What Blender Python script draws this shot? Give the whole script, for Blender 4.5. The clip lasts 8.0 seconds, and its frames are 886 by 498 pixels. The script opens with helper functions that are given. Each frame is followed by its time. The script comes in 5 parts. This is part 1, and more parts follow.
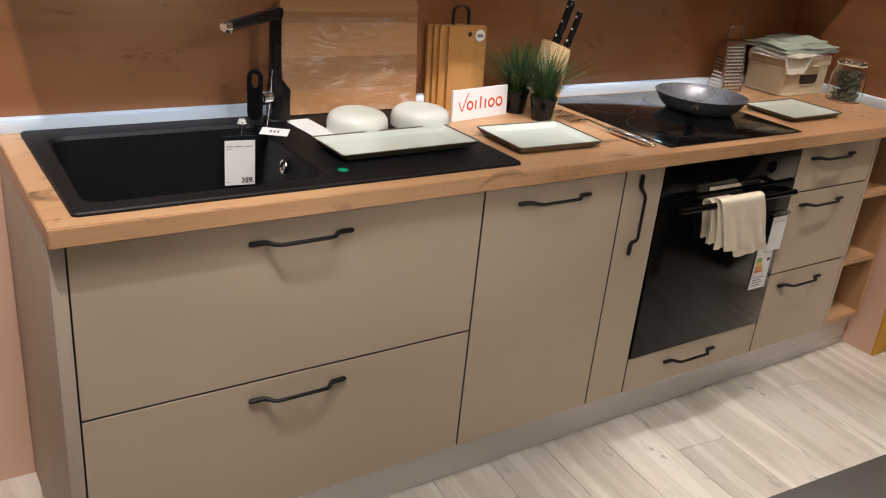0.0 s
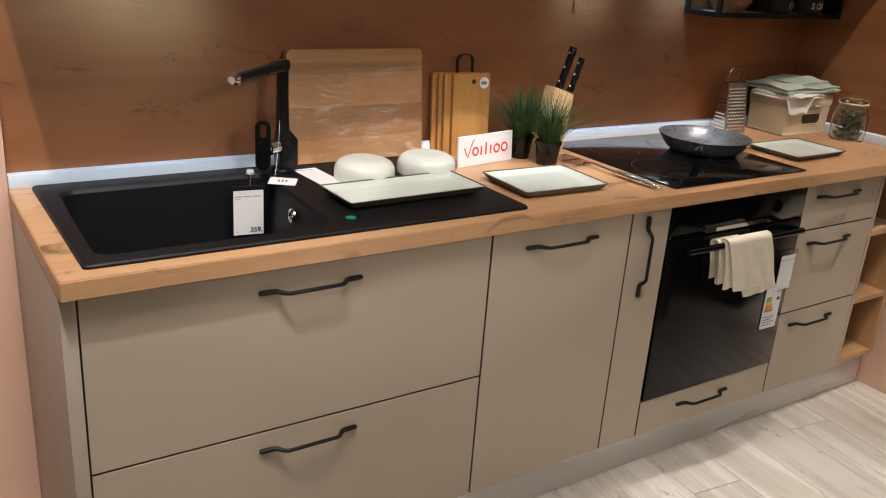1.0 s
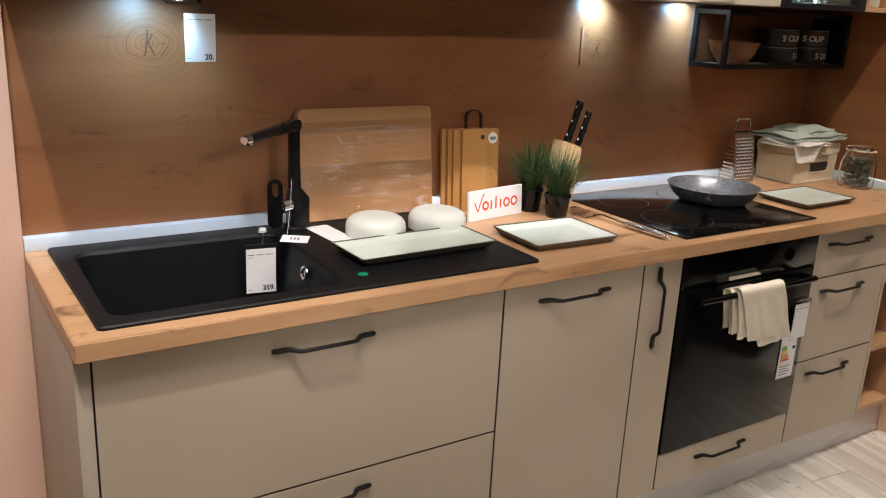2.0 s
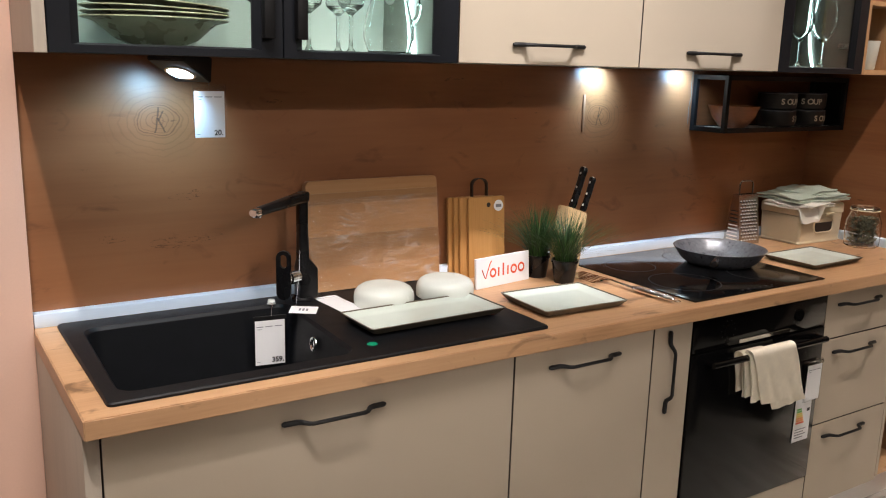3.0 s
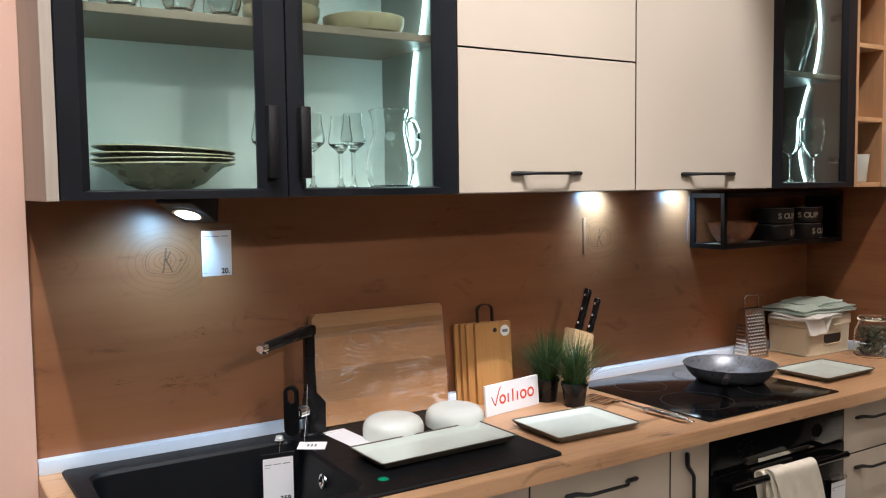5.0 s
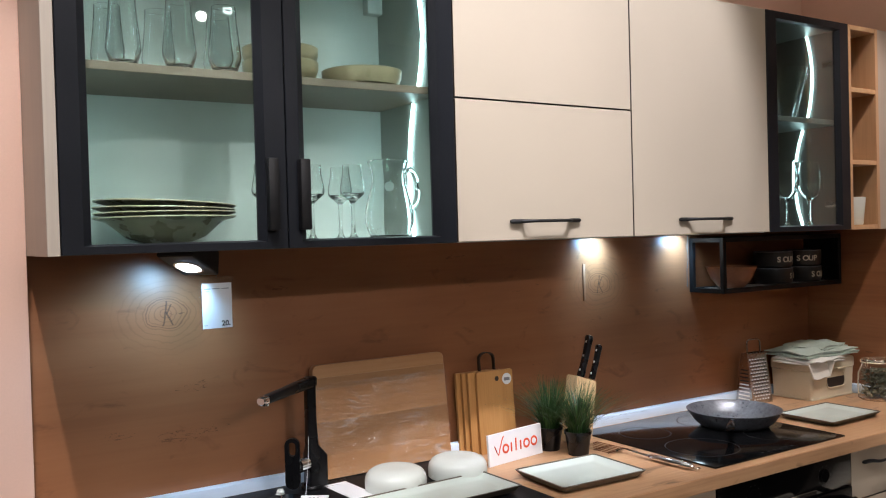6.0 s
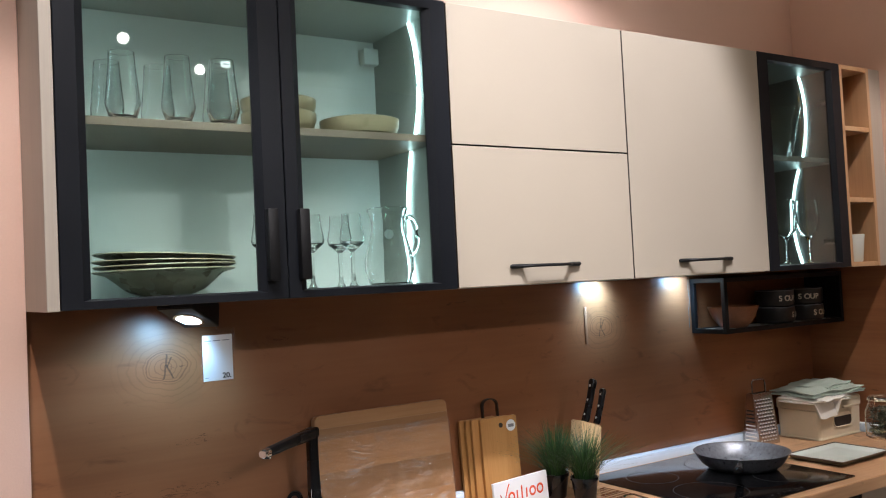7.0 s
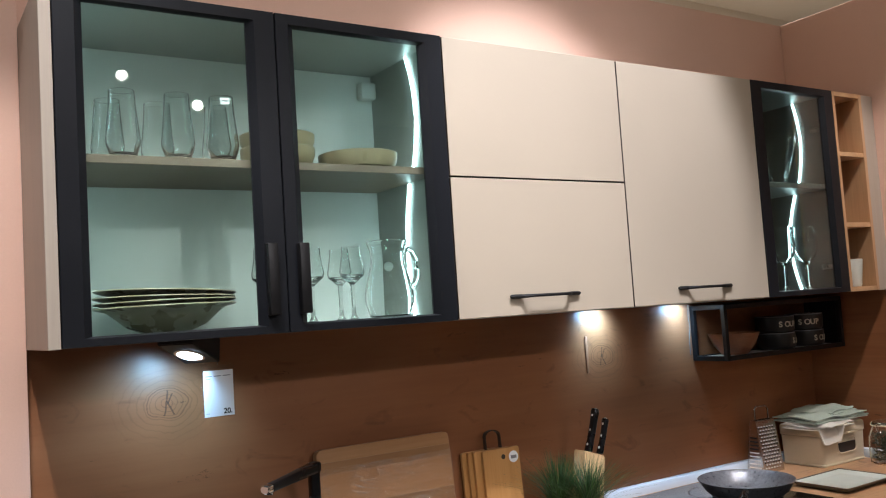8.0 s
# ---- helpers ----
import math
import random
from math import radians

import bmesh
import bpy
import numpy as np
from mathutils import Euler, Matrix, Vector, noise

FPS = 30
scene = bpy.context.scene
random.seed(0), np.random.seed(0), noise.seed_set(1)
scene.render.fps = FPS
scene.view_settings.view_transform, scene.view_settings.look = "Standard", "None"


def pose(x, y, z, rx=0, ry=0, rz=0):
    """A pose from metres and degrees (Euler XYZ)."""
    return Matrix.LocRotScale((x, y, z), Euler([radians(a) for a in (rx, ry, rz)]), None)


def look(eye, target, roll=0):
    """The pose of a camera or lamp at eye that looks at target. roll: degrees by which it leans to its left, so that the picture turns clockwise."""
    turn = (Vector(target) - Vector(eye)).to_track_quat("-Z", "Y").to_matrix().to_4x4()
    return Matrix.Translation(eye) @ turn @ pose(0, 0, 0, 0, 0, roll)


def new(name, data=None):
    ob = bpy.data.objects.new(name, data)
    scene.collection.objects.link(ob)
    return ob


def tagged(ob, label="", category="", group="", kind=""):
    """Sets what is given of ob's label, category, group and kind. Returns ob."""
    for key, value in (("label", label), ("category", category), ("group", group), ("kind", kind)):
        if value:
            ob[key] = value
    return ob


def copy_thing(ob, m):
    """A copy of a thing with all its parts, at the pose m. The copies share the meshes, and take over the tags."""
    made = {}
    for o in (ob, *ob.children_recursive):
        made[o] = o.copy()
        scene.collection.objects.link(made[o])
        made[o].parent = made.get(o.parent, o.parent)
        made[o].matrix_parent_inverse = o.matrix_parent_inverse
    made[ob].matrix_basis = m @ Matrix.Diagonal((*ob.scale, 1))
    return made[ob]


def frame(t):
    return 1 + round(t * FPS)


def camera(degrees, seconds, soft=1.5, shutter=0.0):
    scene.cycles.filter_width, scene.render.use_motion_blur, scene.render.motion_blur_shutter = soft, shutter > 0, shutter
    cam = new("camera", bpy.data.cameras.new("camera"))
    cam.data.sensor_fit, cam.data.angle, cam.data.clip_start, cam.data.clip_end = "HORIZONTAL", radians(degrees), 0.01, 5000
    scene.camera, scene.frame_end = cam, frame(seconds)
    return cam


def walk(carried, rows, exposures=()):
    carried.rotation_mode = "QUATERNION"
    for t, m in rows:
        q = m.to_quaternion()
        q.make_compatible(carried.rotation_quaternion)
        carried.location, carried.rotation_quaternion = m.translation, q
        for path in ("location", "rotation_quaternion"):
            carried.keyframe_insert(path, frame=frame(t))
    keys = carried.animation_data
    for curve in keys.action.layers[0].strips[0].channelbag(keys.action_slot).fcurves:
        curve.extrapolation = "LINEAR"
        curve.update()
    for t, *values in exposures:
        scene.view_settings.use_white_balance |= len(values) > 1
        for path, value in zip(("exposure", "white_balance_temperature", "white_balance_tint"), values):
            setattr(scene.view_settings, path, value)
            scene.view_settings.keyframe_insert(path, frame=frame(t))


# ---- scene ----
cam = camera(54.5, 8.0, soft=1.1)
PATH = [
    (0, (-1.776, -2.111, 1.516), (-0.717, -0.606, 0.732), 5.6),
    (0.5, (-1.781, -2.113, 1.517), (-0.724, -0.587, 0.774), 4.9),
    (1, (-1.781, -2.113, 1.517), (-0.721, -0.562, 0.83), 4.2),
    (1.5, (-1.782, -2.112, 1.519), (-0.724, -0.542, 0.872), 3.6),
    (2, (-1.785, -2.114, 1.524), (-0.731, -0.514, 0.951), 2.9),
    (2.2, (-1.792, -2.114, 1.517), (-0.732, -0.5, 0.995), 2.4),
    (3.3, (-1.792, -2.114, 1.537), (-0.736, -0.463, 1.141), 1.3),
    (3.5, (-1.792, -2.116, 1.541), (-0.736, -0.459, 1.172), 0.9),
    (4, (-1.793, -2.114, 1.543), (-0.73, -0.449, 1.23), 0.3),
    (4.5, (-1.792, -2.113, 1.543), (-0.726, -0.437, 1.309), -0.2),
    (5, (-1.797, -2.118, 1.545), (-0.728, -0.434, 1.401), -0.7),
    (6.5, (-1.8, -2.121, 1.549), (-0.724, -0.436, 1.565), -2.0),
    (7, (-1.8, -2.118, 1.551), (-0.722, -0.435, 1.623), -2.8),
    (7.5, (-1.806, -2.124, 1.554), (-0.725, -0.445, 1.664), -3.3),
    (8, (-1.805, -2.122, 1.554), (-0.723, -0.446, 1.696), -3.7),
]
walk(cam, [(t, look(eye, target, roll)) for t, eye, target, roll in PATH], [(0.0, -0.02, 6400, 10), (2.0, 0.06, 6400, 10), (4.0, 0.05, 6080, 10), (5.2, 0.02, 5880, 10), (6.5, -0.10, 5820, 10), (8.0, -0.14, 5820, 10)])

# ---- light ----
world = bpy.data.worlds.new("world")
scene.world = world
world.use_nodes = True
world.node_tree.nodes["Background"].inputs[0].default_value = (0.9, 0.8, 0.7, 1)
world.node_tree.nodes["Background"].inputs[1].default_value = 0.02


def spot(name, eye, target, watts, cone, color, radius=0.05, blend=0.5):
    data = bpy.data.lights.new(name, "SPOT")
    data.energy, data.color, data.spot_size, data.spot_blend, data.shadow_soft_size = watts, color, radians(cone), blend, radius
    ob = new(name, data)
    ob.matrix_basis = look(eye, target)
    return ob


WARM = (1.0, 0.905, 0.84)
SPOTS = [  # eye, target, watts, cone, colour, radius
    ((-1.905, -1.45, 3.6), (-1.42, -0.12, 1.15), 200, 32, WARM, 0.03),
    ((-1.45, -1.80, 3.6), (-0.85, -0.50, 0.8), 222, 62, WARM, 0.45),
    ((0.35, -0.69, 3.6), (0.28, -1.48, 0.0), 260, 33, (1.0, 0.92, 0.86), 0.045),
    ((-0.40, -1.55, 3.6), (-0.14, -0.36, 2.06), 350, 38, (0.98, 0.925, 0.92), 0.04),
    ((0.62, -1.45, 3.6), (1.20, -0.42, 1.25), 190, 34, (1.0, 0.86, 0.76), 0.03),
    ((-3.9, -6.6, 3.9), (-1.0, 0.0, 1.2), 95, 34, WARM, 0.05),
    ((0.1, -7.0, 4.0), (-0.72, 0.0, 1.20), 290, 15, WARM, 0.05),
    ((1.1, -7.9, 4.0), (-0.3, -0.3, 1.0), 62, 32, (1.0, 0.84, 0.72), 0.05),
]
for eye, target, watts, cone, color, radius in SPOTS:
    spot("spot_beam", eye, target, watts, cone, color, radius)
# unseen area lamps added as fill; the strong one brightens the ceiling
for px, py, watts in ((-1.5, -3.6, 12), (2.5, -3.6, 12), (2.0, 1.5, 270)):
    hall = bpy.data.lights.new("hall_fill_light", "AREA")
    hall.shape, hall.size, hall.size_y, hall.energy, hall.color = "RECTANGLE", 1.2, 1.2, watts, (1.0, 0.90, 0.80)
    new("hall_fill_light", hall).matrix_basis = look((px, py, 4.05), (px, py, 0))


# ---- materials ----
def nodes_of(name):
    m = bpy.data.materials.new(name)
    m.use_nodes = True
    t = m.node_tree
    return m, t, t.nodes["Principled BSDF"]


def node(t, kind, **values):
    n = t.nodes.new(kind)
    for k, v in values.items():
        n.inputs[k.replace("_", " ")].default_value = v
    return n


def ramp(t, stops):
    n = t.nodes.new("ShaderNodeValToRGB")
    while len(n.color_ramp.elements) < len(stops):
        n.color_ramp.elements.new(0.5)
    for e, (p, c) in zip(n.color_ramp.elements, stops):
        e.position, e.color = p, (*c, 1)
    return n


def mix(t, fac, a, b, blend="MIX"):
    n = t.nodes.new("ShaderNodeMix")
    n.data_type, n.blend_type = "RGBA", blend
    for sock, v in ((0, fac), (6, a), (7, b)):
        if isinstance(v, (int, float)):
            n.inputs[sock].default_value = v
        elif isinstance(v, tuple):
            n.inputs[sock].default_value = (*v, 1)
        else:
            t.links.new(v, n.inputs[sock])
    return n.outputs[2]


def maths(t, op, a, b=0.0):
    n = t.nodes.new("ShaderNodeMath")
    n.operation = op
    for i, v in enumerate((a, b)):
        if isinstance(v, (int, float)):
            n.inputs[i].default_value = v
        else:
            t.links.new(v, n.inputs[i])
    return n.outputs[0]


def coords(t, scale=(1, 1, 1), turn=0.0):
    c = t.nodes.new("ShaderNodeTexCoord")
    m = t.nodes.new("ShaderNodeMapping")
    m.inputs["Scale"].default_value = scale
    m.inputs["Rotation"].default_value = (0, 0, turn)
    t.links.new(c.outputs["Object"], m.inputs["Vector"])
    return m.outputs[0]


def noise_tex(t, vec, scale, detail=4.0, rough=0.55, warp=0.0):
    n = node(t, "ShaderNodeTexNoise", Scale=scale, Detail=detail, Roughness=rough, Distortion=warp)
    t.links.new(vec, n.inputs["Vector"])
    return n.outputs["Fac"]


def bump(t, bsdf, height, strength, distance=0.002):
    b = node(t, "ShaderNodeBump", Strength=strength, Distance=distance)
    t.links.new(height, b.inputs["Height"])
    t.links.new(b.outputs[0], bsdf.inputs["Normal"])


def surface(name, color, rough=0.5, metal=0.0, vary=0.12, scale=6.0, fine=150.0, relief=0.08, stretch=(1, 1, 1), coat=0.0, per_object=0.0, spec=0.5):
    """Paint, plastic, ceramic or metal: one colour that drifts at two scales, with fine relief and uneven gloss."""
    m, t, s = nodes_of(name)
    vec = coords(t, stretch)
    big, small = noise_tex(t, vec, scale, 3), noise_tex(t, vec, fine, 2)
    blend = maths(t, "ADD", maths(t, "MULTIPLY", big, 0.65), maths(t, "MULTIPLY", small, 0.35))
    lo, hi = tuple(c * (1 - vary) for c in color), tuple(min(1, c * (1 + vary)) for c in color)
    r = ramp(t, [(0.3, lo), (0.7, hi)])
    t.links.new(blend, r.inputs[0])
    out = r.outputs[0]
    if per_object:
        info = t.nodes.new("ShaderNodeObjectInfo")
        shade = ramp(t, [(0, (1 - per_object,) * 3), (1, (1, 1, 1))])
        t.links.new(info.outputs["Random"], shade.inputs[0])
        out = mix(t, 1.0, out, shade.outputs[0], "MULTIPLY")
    t.links.new(out, s.inputs["Base Color"])
    rr = maths(t, "ADD", maths(t, "MULTIPLY", big, 0.16), max(0.02, rough - 0.08))
    t.links.new(rr, s.inputs["Roughness"])
    s.inputs["Metallic"].default_value = metal
    s.inputs["Coat Weight"].default_value = coat
    s.inputs["Specular IOR Level"].default_value = spec
    if relief:
        bump(t, s, small, relief)
    return m


def wood(name, light, mid, dark, axis="x", rough=0.45, knots=(), grain=1.0, per_object=0.0, relief=0.15, cracks=False, weights=(0.6, 0.18, 0.25), flecks=0.0):
    """Oak decor: long streaks along one axis, pores, drifting tone and, where given, ringed knots in the x-z plane."""
    m, t, s = nodes_of(name)
    k = 0.05
    st = {"x": (k, 1, 1), "y": (1, k, 1), "z": (1, 1, k)}[axis]
    vec = coords(t, st)
    if per_object:
        info = t.nodes.new("ShaderNodeObjectInfo")
        shift = t.nodes.new("ShaderNodeVectorMath")
        shift.operation = "ADD"
        t.links.new(vec, shift.inputs[0])
        t.links.new(maths(t, "MULTIPLY", info.outputs["Random"], 37.0), shift.inputs[1])
        vec = shift.outputs[0]
    streak = noise_tex(t, vec, 9 * grain, 5, 0.6, 0.6)
    pores = noise_tex(t, vec, 130 * grain, 3, 0.6)
    drift = noise_tex(t, coords(t, {"x": (0.45, 1, 1), "y": (1, 0.45, 1), "z": (1, 1, 0.45)}[axis]), 3.0, 3)
    tone = maths(t, "ADD", maths(t, "MULTIPLY", streak, weights[0]), maths(t, "ADD", maths(t, "MULTIPLY", pores, weights[1]), maths(t, "MULTIPLY", drift, weights[2])))
    r = ramp(t, [(0.36, dark), (0.5, mid), (0.66, light)])
    t.links.new(tone, r.inputs[0])
    out, height = r.outputs[0], pores
    if knots:
        c = t.nodes.new("ShaderNodeTexCoord")
        sep = t.nodes.new("ShaderNodeSeparateXYZ")
        t.links.new(c.outputs["Object"], sep.inputs[0])
        wob = maths(t, "MULTIPLY", maths(t, "SUBTRACT", noise_tex(t, c.outputs["Object"], 16, 4), 0.5), 0.040)
        for kx, kz in knots:
            dx, dz = maths(t, "SUBTRACT", sep.outputs[0], kx), maths(t, "SUBTRACT", sep.outputs[2], kz)
            d = maths(t, "SQRT", maths(t, "ADD", maths(t, "POWER", maths(t, "ABSOLUTE", dx), 2.0), maths(t, "MULTIPLY", maths(t, "POWER", maths(t, "ABSOLUTE", dz), 2.0), 1.7)))
            d = maths(t, "ADD", d, wob)
            # faint growth rings, one dark outline ring, and a forked heart crack
            wave = maths(t, "SINE", maths(t, "MULTIPLY", maths(t, "POWER", maths(t, "MAXIMUM", d, 0.0), 0.75), 240.0))
            line = maths(t, "POWER", maths(t, "MAXIMUM", wave, 0.0), 4.0)
            fade = maths(t, "MAXIMUM", maths(t, "SUBTRACT", 1.0, maths(t, "MULTIPLY", d, 6.5)), 0.0)
            out = mix(t, maths(t, "MULTIPLY", maths(t, "MULTIPLY", line, fade), 0.42), out, tuple(v * 0.3 for v in dark))
            rim_ = maths(t, "MAXIMUM", maths(t, "SUBTRACT", 1.0, maths(t, "MULTIPLY", maths(t, "ABSOLUTE", maths(t, "SUBTRACT", d, 0.046)), 380.0)), 0.0)
            out = mix(t, maths(t, "MULTIPLY", rim_, 0.55), out, tuple(v * 0.2 for v in dark))
            for lean, x_off, z_off, tall in ((0.25, -0.003, 0.0, 0.030), (-0.75, 0.006, -0.012, 0.017), (0.8, 0.006, 0.010, 0.012)):
                axis_x = maths(t, "ADD", maths(t, "SUBTRACT", dx, x_off), maths(t, "ADD", maths(t, "MULTIPLY", maths(t, "SUBTRACT", dz, z_off), lean * -0.6), maths(t, "MULTIPLY", wob, 0.5)))
                thin = maths(t, "LESS_THAN", maths(t, "ABSOLUTE", axis_x), 0.0021)
                span = maths(t, "LESS_THAN", maths(t, "ABSOLUTE", maths(t, "SUBTRACT", dz, z_off)), tall)
                out = mix(t, maths(t, "MULTIPLY", maths(t, "MULTIPLY", thin, span), 0.6), out, tuple(v * 0.12 for v in dark))
    if cracks:
        c2 = coords(t, (1.6, 1, 7.0))
        patch = noise_tex(t, c2, 2.3, 2)
        crack = noise_tex(t, coords(t, (9, 9, 40)), 3.0, 5, 0.75, 1.5)
        on = maths(t, "MULTIPLY", maths(t, "GREATER_THAN", patch, 0.66), maths(t, "GREATER_THAN", crack, 0.57))
        out = mix(t, maths(t, "MULTIPLY", on, 0.55), out, tuple(v * 0.3 for v in dark))
    if flecks:
        spot_n = noise_tex(t, coords(t, {"x": (0.5, 1, 1), "y": (1, 0.5, 1), "z": (1, 1, 0.5)}[axis]), 17.0, 3, 0.6, 0.8)
        fl = ramp(t, [(0.60, (0, 0, 0)), (0.74, (1, 1, 1))])
        t.links.new(spot_n, fl.inputs[0])
        out = mix(t, maths(t, "MULTIPLY", fl.outputs[0], flecks), out, tuple(v * 0.45 for v in dark))
    if per_object:
        shade = ramp(t, [(0, (1 - per_object,) * 3), (1, (1, 1, 1))])
        t.links.new(info.outputs["Random"], shade.inputs[0])
        out = mix(t, 1.0, out, shade.outputs[0], "MULTIPLY")
    t.links.new(out, s.inputs["Base Color"])
    t.links.new(maths(t, "ADD", maths(t, "MULTIPLY", streak, 0.2), rough - 0.1), s.inputs["Roughness"])
    bump(t, s, height, relief)
    return m


def glass(name, tint=(1, 1, 1), rough=0.0, ior=1.45):
    m, t, s = nodes_of(name)
    s.inputs["Base Color"].default_value = (*tint, 1)
    s.inputs["Transmission Weight"].default_value = 1.0
    s.inputs["Roughness"].default_value = rough
    s.inputs["IOR"].default_value = ior
    return m


def glow(name, color, strength):
    m, t, s = nodes_of(name)
    s.inputs["Base Color"].default_value = (*color, 1)
    s.inputs["Emission Color"].default_value = (*color, 1)
    s.inputs["Emission Strength"].default_value = strength
    return m


FRONT = surface("taupe_lacquer", (0.455, 0.385, 0.295), 0.42, vary=0.04, scale=2.5, fine=420, relief=0.03)
GAP_SHADE = surface("painted_gap_shade", (0.06, 0.045, 0.032), 0.6, vary=0.1)
SIDE = wood("taupe_grained_side", (0.44, 0.38, 0.31), (0.40, 0.345, 0.28), (0.35, 0.30, 0.24), "z", 0.5, relief=0.05)
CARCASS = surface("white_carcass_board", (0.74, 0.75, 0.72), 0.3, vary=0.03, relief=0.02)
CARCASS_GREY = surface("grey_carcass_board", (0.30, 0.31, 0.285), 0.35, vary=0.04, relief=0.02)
TRUNKING = surface("brown_plastic", (0.27, 0.125, 0.062), 0.5, vary=0.1)
CARCASS_DARK = surface("dark_carcass_board", (0.075, 0.072, 0.066), 0.4, vary=0.08, relief=0.02)
SHELF_BEIGE = surface("taupe_shelf_board", (0.150, 0.104, 0.074), 0.45, vary=0.05, relief=0.03)
WORKTOP = wood("oak_worktop", (0.60, 0.37, 0.205), (0.50, 0.29, 0.15), (0.30, 0.155, 0.07), "x", 0.38, cracks=True, flecks=0.85, weights=(0.52, 0.2, 0.36))
WORKTOP_END = wood("oak_worktop_end", (0.60, 0.37, 0.205), (0.50, 0.29, 0.15), (0.30, 0.155, 0.07), "y", 0.38, cracks=True, flecks=0.85, weights=(0.52, 0.2, 0.36))
SPLASH = wood("oak_splashback", (0.350, 0.150, 0.063), (0.280, 0.112, 0.045), (0.195, 0.074, 0.030), "x", 0.36, knots=((-1.254, 1.376), (0.150, 1.372)), cracks=True, grain=0.6, weights=(0.42, 0.10, 0.48), flecks=0.5)
SPLASH_SIDE = wood("oak_splashback_side", (0.350, 0.150, 0.063), (0.280, 0.112, 0.045), (0.195, 0.074, 0.030), "y", 0.42, cracks=True)
OAK = wood("oak_shelf", (0.60, 0.385, 0.21), (0.53, 0.32, 0.165), (0.42, 0.24, 0.115), "y", 0.45)
OAK_UP = wood("oak_upright", (0.56, 0.35, 0.19), (0.48, 0.285, 0.145), (0.38, 0.215, 0.10), "z", 0.45)
BAMBOO = wood("bamboo", (0.60, 0.33, 0.12), (0.51, 0.26, 0.085), (0.40, 0.19, 0.055), "z", 0.4, grain=2.0, per_object=0.12)
BEECH = wood("beech", (0.68, 0.50, 0.29), (0.60, 0.42, 0.22), (0.50, 0.33, 0.16), "z", 0.45, grain=2.0)
ACACIA = wood("acacia", (0.30, 0.115, 0.045), (0.22, 0.078, 0.03), (0.14, 0.046, 0.018), "x", 0.4, grain=2.0)
BOARD = wood("board_oak", (0.56, 0.315, 0.15), (0.46, 0.235, 0.10), (0.34, 0.155, 0.062), "x", 0.3, grain=0.8, per_object=0.34, weights=(0.55, 0.18, 0.3))
PINK = surface("pink_wall_paint", (0.72, 0.472, 0.362), 0.75, vary=0.04, scale=1.5, fine=220, relief=0.12)
MUSTARD = surface("mustard_wall_paint", (0.62, 0.33, 0.03), 0.7, vary=0.05, scale=2, relief=0.1)
CEILING = surface("cream_ceiling_paint", (0.74, 0.67, 0.56), 0.8, vary=0.03, scale=1.0, relief=0.08)
BEIGE = surface("brown_hall_paint", (0.20, 0.17, 0.14), 0.8, vary=0.04, scale=1.0, relief=0.1)
UNDER = surface("dark_floor_joint", (0.16, 0.14, 0.12), 0.8, vary=0.15)
UPSTAND = surface("pale_blue_grey_strip", (0.68, 0.80, 0.94), 0.35, metal=0.0, vary=0.05, stretch=(0.03, 1, 1), fine=300, relief=0.03)
PLINTH = surface("grey_foil_plinth", (0.66, 0.65, 0.64), 0.26, metal=0.45, vary=0.05, stretch=(0.05, 1, 1))
BLACK = surface("matt_black_metal", (0.0075, 0.0072, 0.0075), 0.45, vary=0.2, relief=0.03, spec=0.3)
FRAME = surface("anthracite_frame", (0.0085, 0.0095, 0.0122), 0.42, vary=0.12, relief=0.02, spec=0.22)
GRANITE = surface("black_composite_stone", (0.0036, 0.0042, 0.0056), 0.50, vary=0.3, scale=30, fine=700, relief=0.12, spec=0.26)
OVEN_GLASS = surface("black_oven_glass", (0.003, 0.003, 0.0032), 0.12, vary=0.1, relief=0.0, spec=0.20)
GLOSS_BLACK = surface("black_glass_ceramic", (0.004, 0.004, 0.0045), 0.1, vary=0.1, relief=0.0)
PLASTIC_BLACK = surface("black_plastic", (0.0045, 0.0045, 0.0050), 0.28, vary=0.15, relief=0.04, spec=0.4)
RIVET = surface("bright_rivet_steel", (0.80, 0.80, 0.80), 0.40, metal=0.6, vary=0.05, relief=0.01)
CHROME = surface("chrome", (0.78, 0.79, 0.80), 0.12, metal=1.0, vary=0.05, relief=0.01)
STEEL = surface("brushed_steel", (0.50, 0.48, 0.46), 0.20, metal=1.0, vary=0.1, stretch=(1, 1, 0.05), fine=260, relief=0.04)
MINT = surface("pale_mint_glaze", (0.58, 0.645, 0.59), 0.22, vary=0.025, scale=14, fine=180, relief=0.02)
MINT_WHITE = surface("white_glaze", (0.70, 0.735, 0.68), 0.25, vary=0.02, scale=14, fine=180, relief=0.02)
RIM = surface("dark_glaze_rim", (0.10, 0.085, 0.06), 0.35, vary=0.3, scale=60, fine=300)
OLIVE = surface("olive_stoneware", (0.118, 0.100, 0.068), 0.28, vary=0.06, scale=20)
TAN = surface("tan_stoneware", (0.30, 0.235, 0.145), 0.3, vary=0.06, scale=20)
OLIVE_RIM = surface("olive_pale_rim", (0.30, 0.25, 0.17), 0.3, vary=0.06, scale=20)
PAPER = surface("white_card", (0.82, 0.82, 0.83), 0.55, vary=0.02, relief=0.02)
GREY_CABLE = surface("pale_grey_plastic", (0.16, 0.15, 0.14), 0.4, vary=0.05, relief=0.02)
INK = surface("black_ink", (0.02, 0.02, 0.02), 0.6, vary=0.05, relief=0)
GREY_INK = surface("grey_ink", (0.22, 0.22, 0.24), 0.6, vary=0.05, relief=0)
